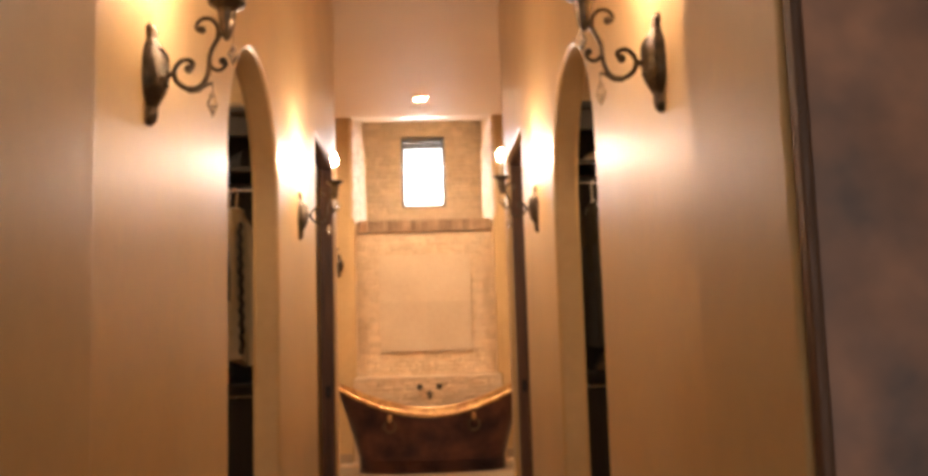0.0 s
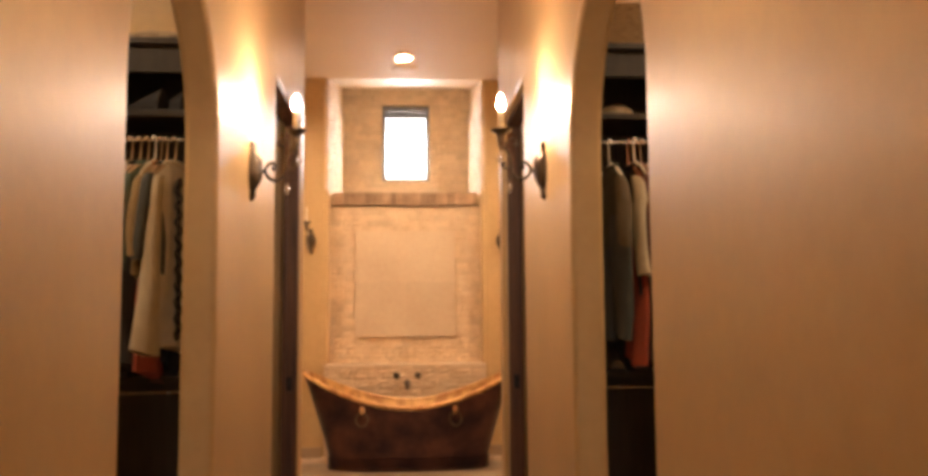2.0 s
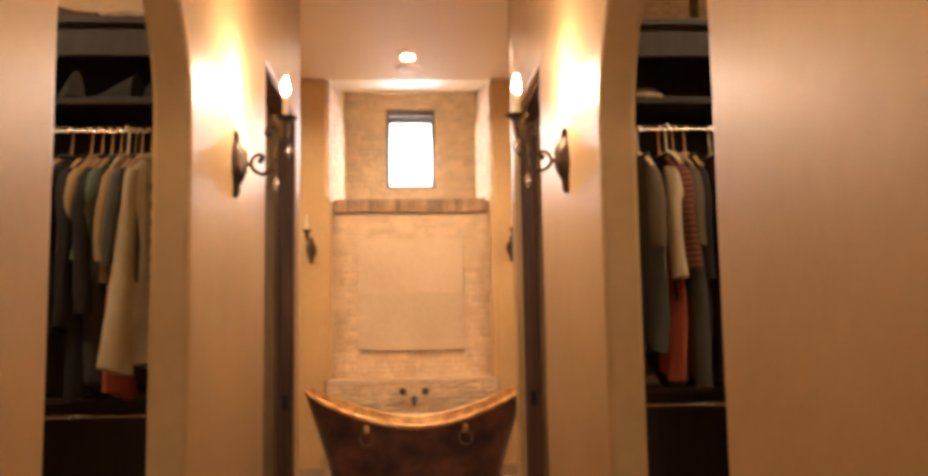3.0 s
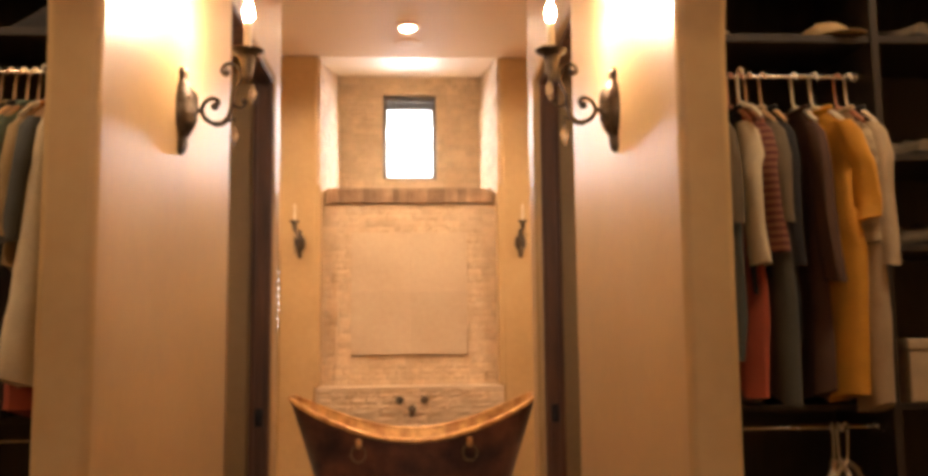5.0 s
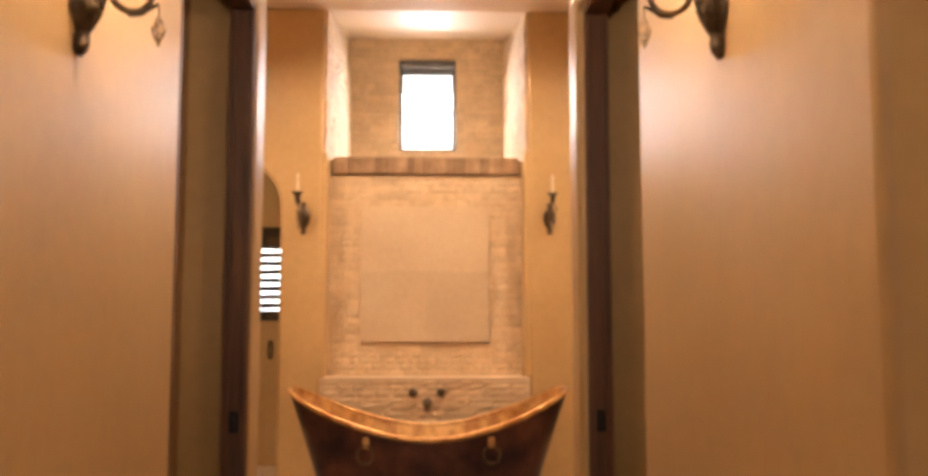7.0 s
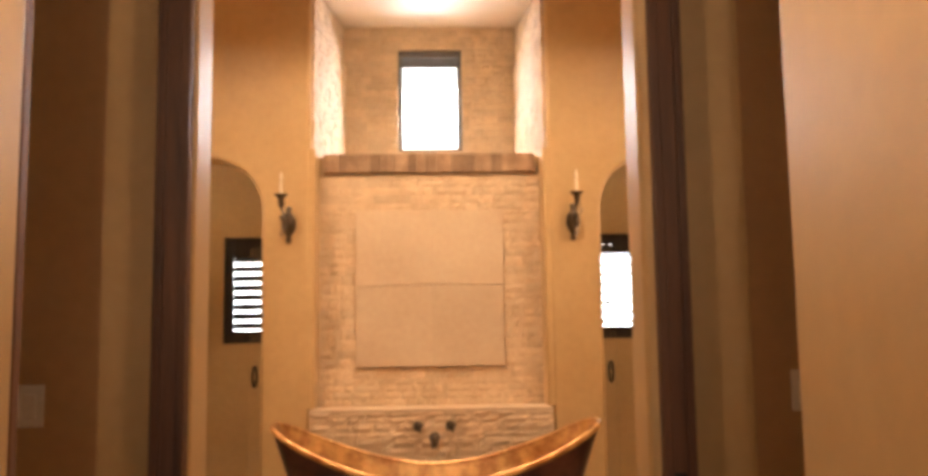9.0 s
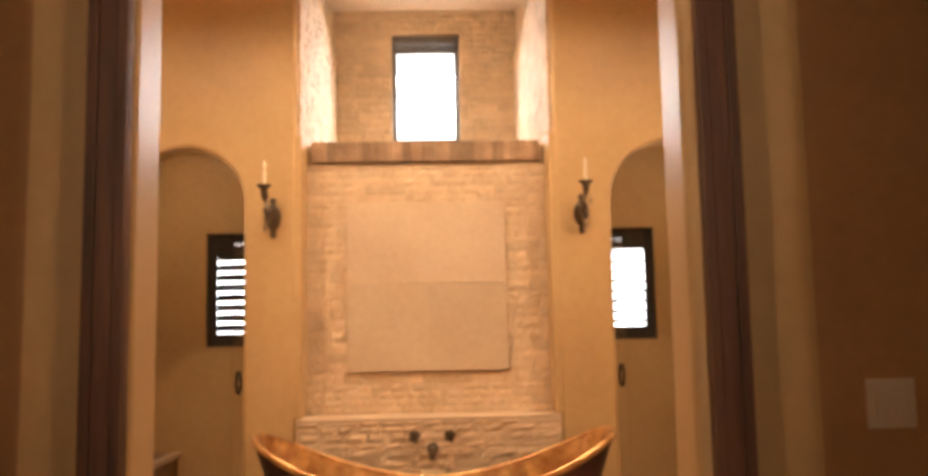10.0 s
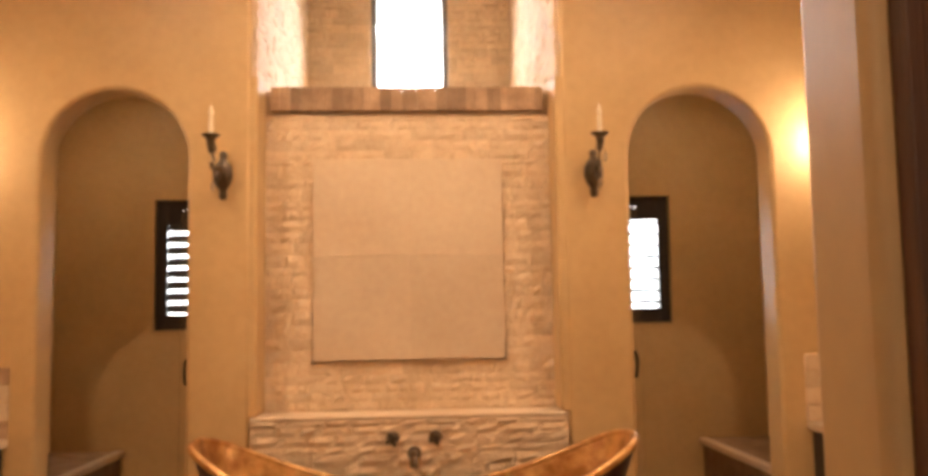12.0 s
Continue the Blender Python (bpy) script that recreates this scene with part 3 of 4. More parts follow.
# ---- alcove fittings ----
def alcove(s, free, hinge, bench_x, far):
    x0, x1 = sorted((free, hinge))
    door = thing("glass_door", pose(0, 10.75, 0), "frameless clear glass alcove door with a dark oval pull", "glass door", "alcove doors")
    pane = part("pane", box(x0, x1, -0.005, 0.005, 0.012, 2.02, 0.001), PANE, door)
    pane.visible_shadow = False
    hx = free - s * 0.05
    c = Vector((hx, -0.03, 1.066))
    part("pull", tube([c + Vector((0.016 * math.sin(2 * math.pi * i / 24), 0, 0.074 * math.cos(2 * math.pi * i / 24))) for i in range(25)], 0.009, 8), LATCH, door, "dark bronze oval pull", smooth=True)
    for dz in (-0.03, 0.03):
        part("standoff", tube([(hx, -0.006, 1.066 + dz), (hx, -0.03, 1.066 + dz)], 0.005, 8), IRON, door)
    for z in (0.3, 1.7):
        part("hinge", box(hinge - 0.03, hinge + 0.03, -0.012, 0.012, z - 0.04, z + 0.04, 0.003), IRON, door)
    a, b = sorted((bench_x, far))
    bench = thing("shower_bench", pose(0, 0, 0), "built in stone topped shower bench with a tiled front", "bench", "alcove benches")
    ea, eb = (b - 0.06, b) if s < 0 else (a, a + 0.06)
    part("seat_edge", box(ea, eb, BACK + 0.204, 11.438, 0.49, 0.53, 0.006), SLAB, bench, "beige travertine seat edge")
    part("seat_slab", box(a + (0 if s < 0 else 0.061), b - (0.061 if s < 0 else 0), BACK + 0.204, 11.438, 0.49, 0.528), BRICK, bench, "brown tiled seat")
    e = 0.03
    part("front", box(a + (0 if s < 0 else e), b - (e if s < 0 else 0), BACK + 0.205, 11.437, 0, 0.489), BRICK, bench, "brown tiled bench front")


alcove(-1, -1.335, -0.953, -1.86, -2.328)
alcove(1, 1.405, 0.993, 1.95, 2.428)


# ---- vanities at the ends of the back wall ----
def vanity(s, x_in):
    far = s * 3.07
    x0, x1 = sorted((x_in, far))
    v = thing("vanity", pose(0, 0, 0), "dark wooden vanity cabinet with a travertine counter", "vanity", "bathroom vanities")
    body = part("body", box(x0 + (0.03 if s > 0 else 0), x1 - (0 if s > 0 else 0.03), 9.32, BACK - 0.002, 0.08, 0.768), CABINET, v)
    part("plinth", box(x0 + 0.06, x1 - 0.06, 9.36, BACK - 0.003, 0, 0.079), CABINET, v)
    for k in range(2):
        w = (x1 - x0 - 0.08) / 2
        a = x0 + 0.04 + k * w
        door = part("door", box(a + 0.005, a + w - 0.005, 9.298, 9.318, 0.11, 0.745, 0.004), CABINET, v)
        part("handle", tube([(a + w / 2 - 0.05, 9.27, 0.69), (a + w / 2 + 0.05, 9.27, 0.69)], 0.006, 8), IRON, door)
    part("counter", box(x0, x1, 9.27, BACK - 0.001, 0.77, 0.81, 0.008), SLAB, v, "beige travertine counter")
    n = 0
    for r in range(4):
        x = x0
        while x < x1 - 0.02:
            w = min(0.082, x1 - x)
            h = 0.082
            mat = (STONE, BRICK, SLAB)[(n * 7 + r * 5) % 3]
            part("tile", box(x + 0.002, x + w - 0.002, BACK - 0.022, BACK - 0.002, 0.813 + r * 0.085, 0.813 + r * 0.085 + h, 0.003, 1), mat, v)
            x += 0.084
            n += 1


vanity(-1, -1.915)
vanity(1, 2.015)


# ---- closets ----
def cloth(name, c, stripes=None, fine=240):
    d = tuple(v * 0.72 for v in c)
    return mixed(name, c, d, 14, rough=0.85, bump=0.35, fine=fine, spread=0.7, fine_mix=0.25)


CREAM = cloth("cream_cotton", (0.70, 0.60, 0.43))
GREEN = cloth("sage_green_cotton", (0.13, 0.18, 0.14))
TAN = cloth("tan_cotton", (0.40, 0.28, 0.14))
BLACK = cloth("black_cotton", (0.018, 0.017, 0.02))
CHARCOAL = cloth("charcoal_wool", (0.05, 0.05, 0.055))
RED = cloth("coral_red_silk", (0.42, 0.085, 0.05))
ORANGE = cloth("orange_cotton", (0.50, 0.20, 0.05))
BROWN = cloth("dark_brown_knit", (0.085, 0.040, 0.026))
YELLOW = cloth("mustard_yellow_cotton", (0.66, 0.32, 0.035))
GREY = cloth("slate_grey_denim", (0.085, 0.092, 0.092))


def woven(name, a, b, across, along):
    """Cloth in two colours: bands across, and for a plaid bands along it too."""
    def build(n, l, p):
        co = n.new("ShaderNodeTexCoord")
        prev = None
        for axis, k in (("Z", across), ("Y", along)):
            if not k:
                continue
            wave = n.new("ShaderNodeTexWave")
            wave.bands_direction = axis
            wave.inputs["Scale"].default_value, wave.inputs["Distortion"].default_value = k, 0.6
            l.new(co.outputs["Object"], wave.inputs["Vector"])
            ramp = n.new("ShaderNodeMapRange")
            ramp.inputs["From Min"].default_value, ramp.inputs["From Max"].default_value = 0.4, 0.6
            l.new(wave.outputs["Fac"], ramp.inputs["Value"])
            if prev:
                add = n.new("ShaderNodeMix")
                add.inputs["Factor"].default_value = 0.5
                l.new(prev, add.inputs["A"])
                l.new(ramp.outputs[0], add.inputs["B"])
                prev = add.outputs["Result"]
            else:
                prev = ramp.outputs[0]
        mix = n.new("ShaderNodeMix")
        mix.data_type = "RGBA"
        mix.inputs["A"].default_value, mix.inputs["B"].default_value = (*a, 1), (*b, 1)
        l.new(prev, mix.inputs["Factor"])
        l.new(mix.outputs["Result"], p.inputs["Base Color"])
        p.inputs["Roughness"].default_value = 0.85
    return material(name, build)


MAROON = woven("maroon_striped_knit", (0.12, 0.03, 0.03), (0.22, 0.10, 0.06), 14, 0)
NAVY = cloth("dark_navy_cotton", (0.013, 0.013, 0.019))
TAUPE = cloth("taupe_cotton", (0.16, 0.122, 0.08))
OLIVE = cloth("grey_olive_cotton", (0.085, 0.08, 0.058))
PALE = cloth("pale_beige_cotton", (0.47, 0.36, 0.235))
PINK_WOOD = mixed("rosy_wood", (0.40, 0.17, 0.10), (0.48, 0.22, 0.13), 10, rough=0.5)
BEIGE = woven("beige_plaid_linen", (0.42, 0.33, 0.21), (0.22, 0.16, 0.10), 7, 9)
WICKER = mixed("woven_wicker", (0.24, 0.14, 0.06), (0.42, 0.27, 0.13), 60, rough=0.8, bump=0.9, fine=120, stretch=(0.5, 0.5, 2.5))
HANGER_WOOD = mixed("pale_wood", (0.42, 0.26, 0.14), (0.50, 0.33, 0.18), 10, rough=0.5)
ROD_Y, ROD_Z, LOW_ROD, DROP = 5.0, 2.105, 1.02, 0.035


def folded(bm, seed, amount, z_top, z_low):
    """Hanging folds: upright waves that deepen towards the hem, with a slight sway and an uneven lower edge."""
    for v in bm.verts:
        f = max(0.0, min(1.0, (z_top - v.co.z) / max(0.01, z_top - z_low)))
        side = math.copysign(1.0, v.co.x)
        u = v.co.y * 38
        wave = math.sin(u + seed * 2.1 + 1.3 * math.sin(f * 3 + seed)) * 0.6 + math.sin(u * 1.9 + seed * 5.3 + f * 2.5) * 0.4
        rough = noise.noise((v.co.x * 7 + seed, v.co.y * 6, v.co.z * 5 + seed))
        v.co.x += amount * (0.2 + f) * (wave + 0.9 * rough) + 0.012 * f * math.sin(seed * 3 + f * 2)
        v.co.y *= 1 + 0.10 * f * noise.noise((seed, v.co.z * 6, side))
        v.co.z += 0.03 * f * f * math.sin(v.co.y * 14 + seed * 1.7)


def lofted(sections, n=44):
    """Oval rings (half thickness x, half width y, centre x, centre y, z) skinned from top to hem, open at the hem with a turned edge."""
    bm = bmesh.new()
    rings = []
    for tx, wy, cx, cy, z in sections:
        rings.append([bm.verts.new((cx + tx * math.cos(2 * math.pi * i / n), cy + wy * math.sin(2 * math.pi * i / n), z)) for i in range(n)])
    for lo, hi in zip(rings, rings[1:]):
        for i in range(n):
            bm.faces.new((lo[i], lo[(i + 1) % n], hi[(i + 1) % n], hi[i]))
    bm.faces.new(rings[0])
    bm.faces.new(rings[-1][::-1])
    return bm


def hanger(parent, mat, z=0.0):
    hook = [(0, 0.018 * math.sin(a) + 0.0, 0.0 + 0.018 * math.cos(a)) for a in [radians(x) for x in range(-110, 100, 25)]]
    pts = [(0, p[1], p[2] - 0.014 + DROP) for p in hook] + [(0, 0.012, -0.05), (0, 0.0, -0.075)]
    h = part("hanger", tube(pts, 0.0042, 6), mat, parent, "hanger", smooth=True)
    part("shoulder_bar", tube([(0, -0.118, -0.142), (0, -0.07, -0.102), (0, 0, -0.072), (0, 0.07, -0.102), (0, 0.118, -0.142)], [0.006, 0.008, 0.009, 0.008, 0.006], 6), mat, h)


def shirt(x, mat, label, turn=70, hem=1.45, sleeve=0.28, seed=1.0, wide=0.15, y=ROD_Y, collar=None, trousers=None, rod=ROD_Z - DROP, hook=None, trim=None, flare=0.0, arm=None):
    """A top on a hanger; x along the rod, turn the angle it hangs at, hem its lower edge."""
    g = thing("shirt" if trousers is None else "outfit", pose(x, y, rod, 0, 0, turn), label, "clothing", "clothes on the rods")
    low = hem - rod
    sec = [(0.012, 0.045, 0, 0, -0.086), (0.018, 0.065, 0, 0, -0.1), (0.022, wide * 0.62, 0, 0, -0.124), (0.026, wide * 0.84, 0, 0, -0.155), (0.028, wide * 0.97, 0, 0, -0.205)]
    for k in range(1, 13):
        f = k / 12
        sec.append((0.028 + 0.009 * math.sin(f * 3), wide * (0.97 + 0.16 * f - 0.07 * math.sin(f * 3.1)), 0, 0, -0.205 + (low + 0.205) * f))
    bm = lofted(sec)
    folded(bm, seed, 0.016, -0.16, low)
    part("body", bm, mat, g, smooth=True)
    for sgn in (-1, 1):
        ss = [(0.018, 0.03, 0, sgn * (wide - 0.045), -0.138), (0.027, 0.04, 0, sgn * (wide - 0.02), -0.175), (0.03, 0.044, 0.003, sgn * (wide - 0.004), -0.25)]
        for k in range(1, 9):
            f = k / 8
            ss.append((0.03 - 0.004 * f + flare * f * f * 0.3, 0.044 - 0.004 * f + flare * f * f, 0.012 * math.sin(f * 2 + seed), sgn * (wide - 0.002 + (0.018 + flare * 0.5) * f), -0.25 - sleeve * f))
        bm = lofted(ss, 24)
        folded(bm, seed + sgn, 0.011, -0.2, -0.25 - sleeve)
        part("sleeve", bm, arm or mat, g, smooth=True)
    part("collar", tube([(0.02 * math.cos(a), 0.06 * math.sin(a), -0.086 + 0.01 * math.cos(a)) for a in [2 * math.pi * i / 16 for i in range(17)]], 0.009, 6), collar or mat, g, smooth=True)
    if trim:
        for k in range(22):
            z, dy = -0.17 - 0.034 * k, 0.006 * (-1) ** k
            if z > low + 0.06:
                loop_ = [(0.052 + 0.016 * (k / 22), -0.026 + dy + 0.012 * math.sin(2 * math.pi * i / 12), z + 0.017 * math.cos(2 * math.pi * i / 12)) for i in range(13)]
                part("trim_loop", tube(loop_, 0.0065, 5), trim, g)
    if trousers:
        tm, tlow = trousers
        for sgn in (-1, 1):
            ss = [(0.03, 0.075, 0.0, sgn * 0.075, low + 0.12)]
            for k in range(1, 6):
                f = k / 5
                ss.append((0.034, 0.085 - 0.012 * f, 0.0, sgn * 0.085, low + 0.12 + (tlow - rod - low - 0.12) * f))
            bm = lofted(ss, 16)
            folded(bm, seed + 3 + sgn, 0.008, low, tlow - rod)
            part("trouser_leg", bm, tm, g, smooth=True)
    hanger(g, hook or HANGER_WOOD)
    return g


def gown(x, mat, label, low, turn=75, seed=2.0, y=ROD_Y, top=-0.12, wide=0.17, rod=ROD_Z - DROP):
    g = thing("dress" if "dress" in label else "trousers", pose(x, y, rod, 0, 0, turn), label, "clothing", "clothes on the rods")
    sec = [(0.012, wide * 0.6, 0, 0, top)]
    for k in range(1, 9):
        f = k / 8
        sec.append((0.02 + 0.008 * f, wide * (0.9 + 0.2 * f), 0, 0, top + (low - rod - top) * f))
    bm = lofted(sec, 22)
    folded(bm, seed, 0.018, top, low - rod)
    part("body", bm, mat, g, smooth=True)
    hanger(g, WHITE)
    return g


def closet(x_in, x_out, x_panel):
    """A dark organiser along the closet's far wall: panels, shelves and two rods."""
    c = thing("closet_organiser", pose(0, 0, 0), "dark wooden closet organiser with shelves and two hanging rods", "wardrobe", "closet organisers")
    a, b = sorted((x_in, x_out))
    y0, y1 = 4.96, 5.318
    for x in (x_in, x_panel, x_out):
        part("side_panel", box(x - 0.012, x + 0.012, y0 - 0.03, y1, 0, 2.50, 0.002), CABINET, c)
    part("top_shelf", box(a - 0.012, b + 0.012, y0 - 0.04, y1, 2.502, 2.53, 0.002), CABINET, c)
    part("fascia", box(a + 0.013, b - 0.013, y0 - 0.02, y0, 2.38, 2.501, 0.002), CABINET, c)
    part("shelf", box(a + 0.013, b - 0.013, y0 - 0.02, y1, 2.19, 2.215, 0.002), CABINET, c)
    part("shelf", box(a + 0.013, b - 0.013, y0 + 0.05, y1, 1.06, 1.08, 0.002), CABINET, c)
    part("back_panel", box(a + 0.013, b - 0.013, y1 - 0.012, y1, 0.02, 2.495), CABINET, c)
    part("plinth", box(a + 0.013, b - 0.013, y0, y1 - 0.013, 0.0, 0.08), CABINET, c)
    lo, hi = sorted((x_panel, x_out))
    for z in (1.83, 1.55):
        part("shelf", box(lo + 0.013, hi - 0.013, y0 - 0.02, y1 - 0.013, z - 0.011, z + 0.011, 0.002), CABINET, c)
    lo, hi = sorted((x_in, x_panel))
    for z in (ROD_Z, LOW_ROD):
        rod = part("hanging_rod", tube([(lo + 0.013, ROD_Y, z - 0.008), (hi - 0.013, ROD_Y, z - 0.008)], 0.0068, 12), CHROME, c, "chrome hanging rod", smooth=True)
        for x, d in ((lo + 0.0125, 0.02), (hi - 0.0125, -0.02)):
            part("rod_socket", tube([(x, ROD_Y, z - 0.008), (x + d, ROD_Y, z - 0.008)], 0.016, 12), CHROME, rod)
    return c


closet(-0.76, -2.6, -1.72)
closet(0.77, 2.6, 1.47)

# clothes in the west closet, from the passage wall outward
shirt(-0.97, CREAM, "long cream jacket with a black looped trim on a hanger", -26, 1.18, 0.62, 1.0, 0.13, trim=BLACK, flare=0.03)
shirt(-1.005, GREY, "slate grey shirt on a wooden hanger", -16, 1.50, 0.24, 2.3)
shirt(-1.03, TAN, "tan shirt with orange collar on a hanger", -17, 1.50, 0.26, 3.1, collar=ORANGE)
gown(-1.045, RED, "coral red silk dress hanging between shirts", 1.08, -10, 1.7, y=4.97, wide=0.10)
shirt(-1.085, GREEN, "sage green short sleeved shirt on a hanger", -21, 1.47, 0.25, 4.2, trousers=(CHARCOAL, 1.12))
shirt(-1.118, BLACK, "black shirt on a wooden hanger", -16, 1.40, 0.4, 5.1)
shirt(-1.155, TAN, "tan and yellow shirt over dark trousers", -18, 1.58, 0.2, 6.2, trousers=(BLACK, 1.1))
shirt(-1.195, BLACK, "black jacket on a wooden hanger", -15, 1.35, 0.5, 7.3)
shirt(-1.27, CHARCOAL, "charcoal jacket on a wooden hanger", -18, 1.35, 0.5, 8.1)
shirt(-1.37, GREY, "grey denim shirt on a hanger", -15, 1.45, 0.45, 9.4)
shirt(-1.47, BROWN, "dark brown jacket on a hanger", -15, 1.40, 0.5, 10.4)
shirt(-1.56, TAN, "tan jacket on a hanger", -12, 1.40, 0.5, 11.4)
# clothes in the east closet
shirt(0.945, OLIVE, "grey olive short sleeved shirt over grey jeans on a white hanger", 12, 1.64, 0.20, 2.4, 0.135, hook=WHITE, trousers=(GREY, 1.24), arm=TAUPE)
shirt(1.03, NAVY, "dark navy top with long cream sleeves on a rosy wooden hanger", 8, 1.42, 0.30, 4.6, 0.12, hook=PINK_WOOD, arm=CREAM)
gown(1.045, RED, "coral red silk dress hanging behind the navy top", 1.14, 8, 3.3, y=4.95, wide=0.085)
shirt(1.062, MAROON, "dark maroon striped knit top on a rosy wooden hanger", 12, 1.55, 0.26, 5.2, 0.125, hook=PINK_WOOD)
shirt(1.09, TAUPE, "taupe collared shirt over grey jeans on a wooden hanger", 17, 1.62, 0.20, 6.1, 0.13, collar=PALE, trousers=(GREY, 1.11))
shirt(1.135, NAVY, "dark navy shirt on a wooden hanger", 10, 1.25, 0.30, 8.9, 0.12)
shirt(1.236, BROWN, "long dark brown coat on a white hanger", 6, 1.13, 0.40, 6.6, 0.12, hook=WHITE)
shirt(1.30, YELLOW, "mustard yellow short sleeved outfit with matching trousers", 20, 1.54, 0.22, 7.4, 0.15, hook=WHITE, trousers=(YELLOW, 1.09))
shirt(1.376, BEIGE, "beige plaid shirt over pale beige trousers", 9, 1.58, 0.24, 8.4, 0.12, hook=PINK_WOOD, trousers=(PALE, 1.09))
shirt(1.412, NAVY, "dark navy jacket with pale lined sleeves on a white hanger", 10, 1.50, 0.32, 9.7, 0.13, hook=WHITE, arm=PALE)


def empty_hanger(x, turn):
    g = thing("clothes_hanger", pose(x, ROD_Y, LOW_ROD - DROP, 0, 0, turn), "empty white plastic clothes hanger on the low rod", "clothes hanger", "empty hangers")
    hanger(g, WHITE)
    part("cross_bar", tube([(0, -0.118, -0.144), (0, 0.118, -0.144)], 0.005, 6), WHITE, g)


for x, t in ((1.30, -30), (1.32, -8), (1.34, -48)):
    empty_hanger(x, t)


# things on the shelves
def cap(x, y, z, mat, label, turn=0):
    c = thing("cap", pose(x, y, z, 0, 0, turn), label, "cap")
    c.scale = (0.9, 0.9, 0.72)
    part("crown", revolve([(0.088, 0.004), (0.092, 0.03), (0.082, 0.065), (0.055, 0.09), (0.02, 0.1), (0.004, 0.101)], 20), mat, c, smooth=True)
    bm = bmesh.new()
    top, low = [], []
    for i in range(13):
        a = math.pi * i / 12
        for r, ring, dz in ((0.087, low, 0.0), (0.087 + 0.075 * math.sin(a), top, 0.0)):
            ring.append((r * math.cos(a), -r * math.sin(a), 0.004 + 0.012 * math.sin(a) * (r > 0.09)))
    lv, tv = [bm.verts.new(p) for p in low], [bm.verts.new(p) for p in top]
    for i in range(12):
        bm.faces.new((lv[i], lv[i + 1], tv[i + 1], tv[i]))
    bmesh.ops.remove_doubles(bm, verts=bm.verts, dist=0.0005)
    bmesh.ops.solidify(bm, geom=bm.faces[:], thickness=0.004)
    part("brim", bm, mat, c)
    return c


def shoe(x, y, z, turn, mat, label):
    s = thing("shoe", pose(x, y, z, 0, 0, turn), label, "shoe", "shoes in the closets")
    sec = []
    for k in range(9):
        f = k / 8
        sec.append((f * 0.26 - 0.13, 0.036 * (0.75 + 0.45 * math.sin(math.pi * min(1, f * 0.9 + 0.08))), 0.09 - 0.055 * min(1, f * 1.5) + 0.0))
    bm = bmesh.new()
    rings = []
    for xx, w, h in sec:
        rings.append([bm.verts.new((xx, w * math.cos(a), 0.014 + max(0.0, h * math.sin(a)))) for a in [math.pi * i / 8 for i in range(9)]])
    for lo, hi in zip(rings, rings[1:]):
        for i in range(8):
            bm.faces.new((lo[i], lo[i + 1], hi[i + 1], hi[i]))
        bm.faces.new((lo[8], lo[0], hi[0], hi[8]))
    bm.faces.new(rings[0])
    bm.faces.new(rings[-1])
    part("upper", bm, mat, s, smooth=True)
    part("sole", box(-0.132, 0.132, -0.037, 0.037, 0.0, 0.0138, 0.005), BLACK, s)


def basket(x, y, z, w, d, h, label):
    b = thing("basket", pose(x, y, z), label, "basket")
    body = part("body", box(-w / 2, w / 2, -d / 2, d / 2, 0, h, 0.02), WICKER, b)
    for k in range(int(h / 0.016)):
        zz = 0.01 + k * 0.016
        part("weave_band", tube([(-w / 2 - 0.001, -d / 2 - 0.001, zz), (w / 2 + 0.001, -d / 2 - 0.001, zz)], 0.0075, 6), WICKER, body)


basket(1.0, 5.12, 2.53, 0.34, 0.24, 0.22, "woven wicker basket on top of the closet organiser")
basket(1.38, 5.12, 2.53, 0.34, 0.24, 0.22, "woven wicker basket on top of the closet organiser")
cap(1.375, 5.06, 2.216, TAN, "tan baseball cap lying on the dark shelf", 20)
cap(1.0, 5.1, 2.216, BEIGE, "beige baseball cap lying on the dark shelf", -30)
shoe(-1.13, 5.05, 2.216, 150, BLACK, "black leather shoe on the dark shelf")
shoe(-1.03, 5.08, 2.216, 145, BLACK, "black leather shoe on the dark shelf")
shoe(-1.30, 5.06, 2.216, 120, CHARCOAL, "charcoal shoe on the dark shelf")


def bundle(x, y, z, mat, label, seed):
    b = thing("folded_cloth", pose(x, y, z, 0, 0, seed * 20), label, "folded cloth")
    bm = bmesh.new()
    bmesh.ops.create_icosphere(bm, subdivisions=3, radius=1.0)
    for v in bm.verts:
        v.co = Vector((v.co.x * 0.19, v.co.y * 0.12, max(0, v.co.z + 0.25) * 0.055)) * (1 + 0.25 * noise.noise(v.co * 2.2 + Vector((seed, 0, 0))))
    part("cloth", bm, mat, b, smooth=True)


bundle(-1.02, 5.1, 2.531, BEIGE, "loose beige cloth bundle on the closet top", 1.0)
bundle(-1.28, 5.12, 2.531, BROWN, "folded brown blanket on the closet top", 2.5)


def boot(x, y, z, turn):
    s = thing("boot", pose(x, y, z, 0, 0, turn), "tall black leather boot standing in the closet", "boot", "shoes in the closets")
    part("shaft", revolve([(0.045, 0.06), (0.05, 0.12), (0.055, 0.25), (0.06, 0.36), (0.058, 0.362), (0.05, 0.3)], 16), BLACK, s, smooth=True)
    part("foot", box(-0.06, 0.19, -0.04, 0.04, 0.02, 0.085, 0.03, 4), BLACK, s, smooth=True)
    part("sole", box(-0.065, 0.195, -0.042, 0.042, 0.0, 0.0198, 0.006), CHARCOAL, s)


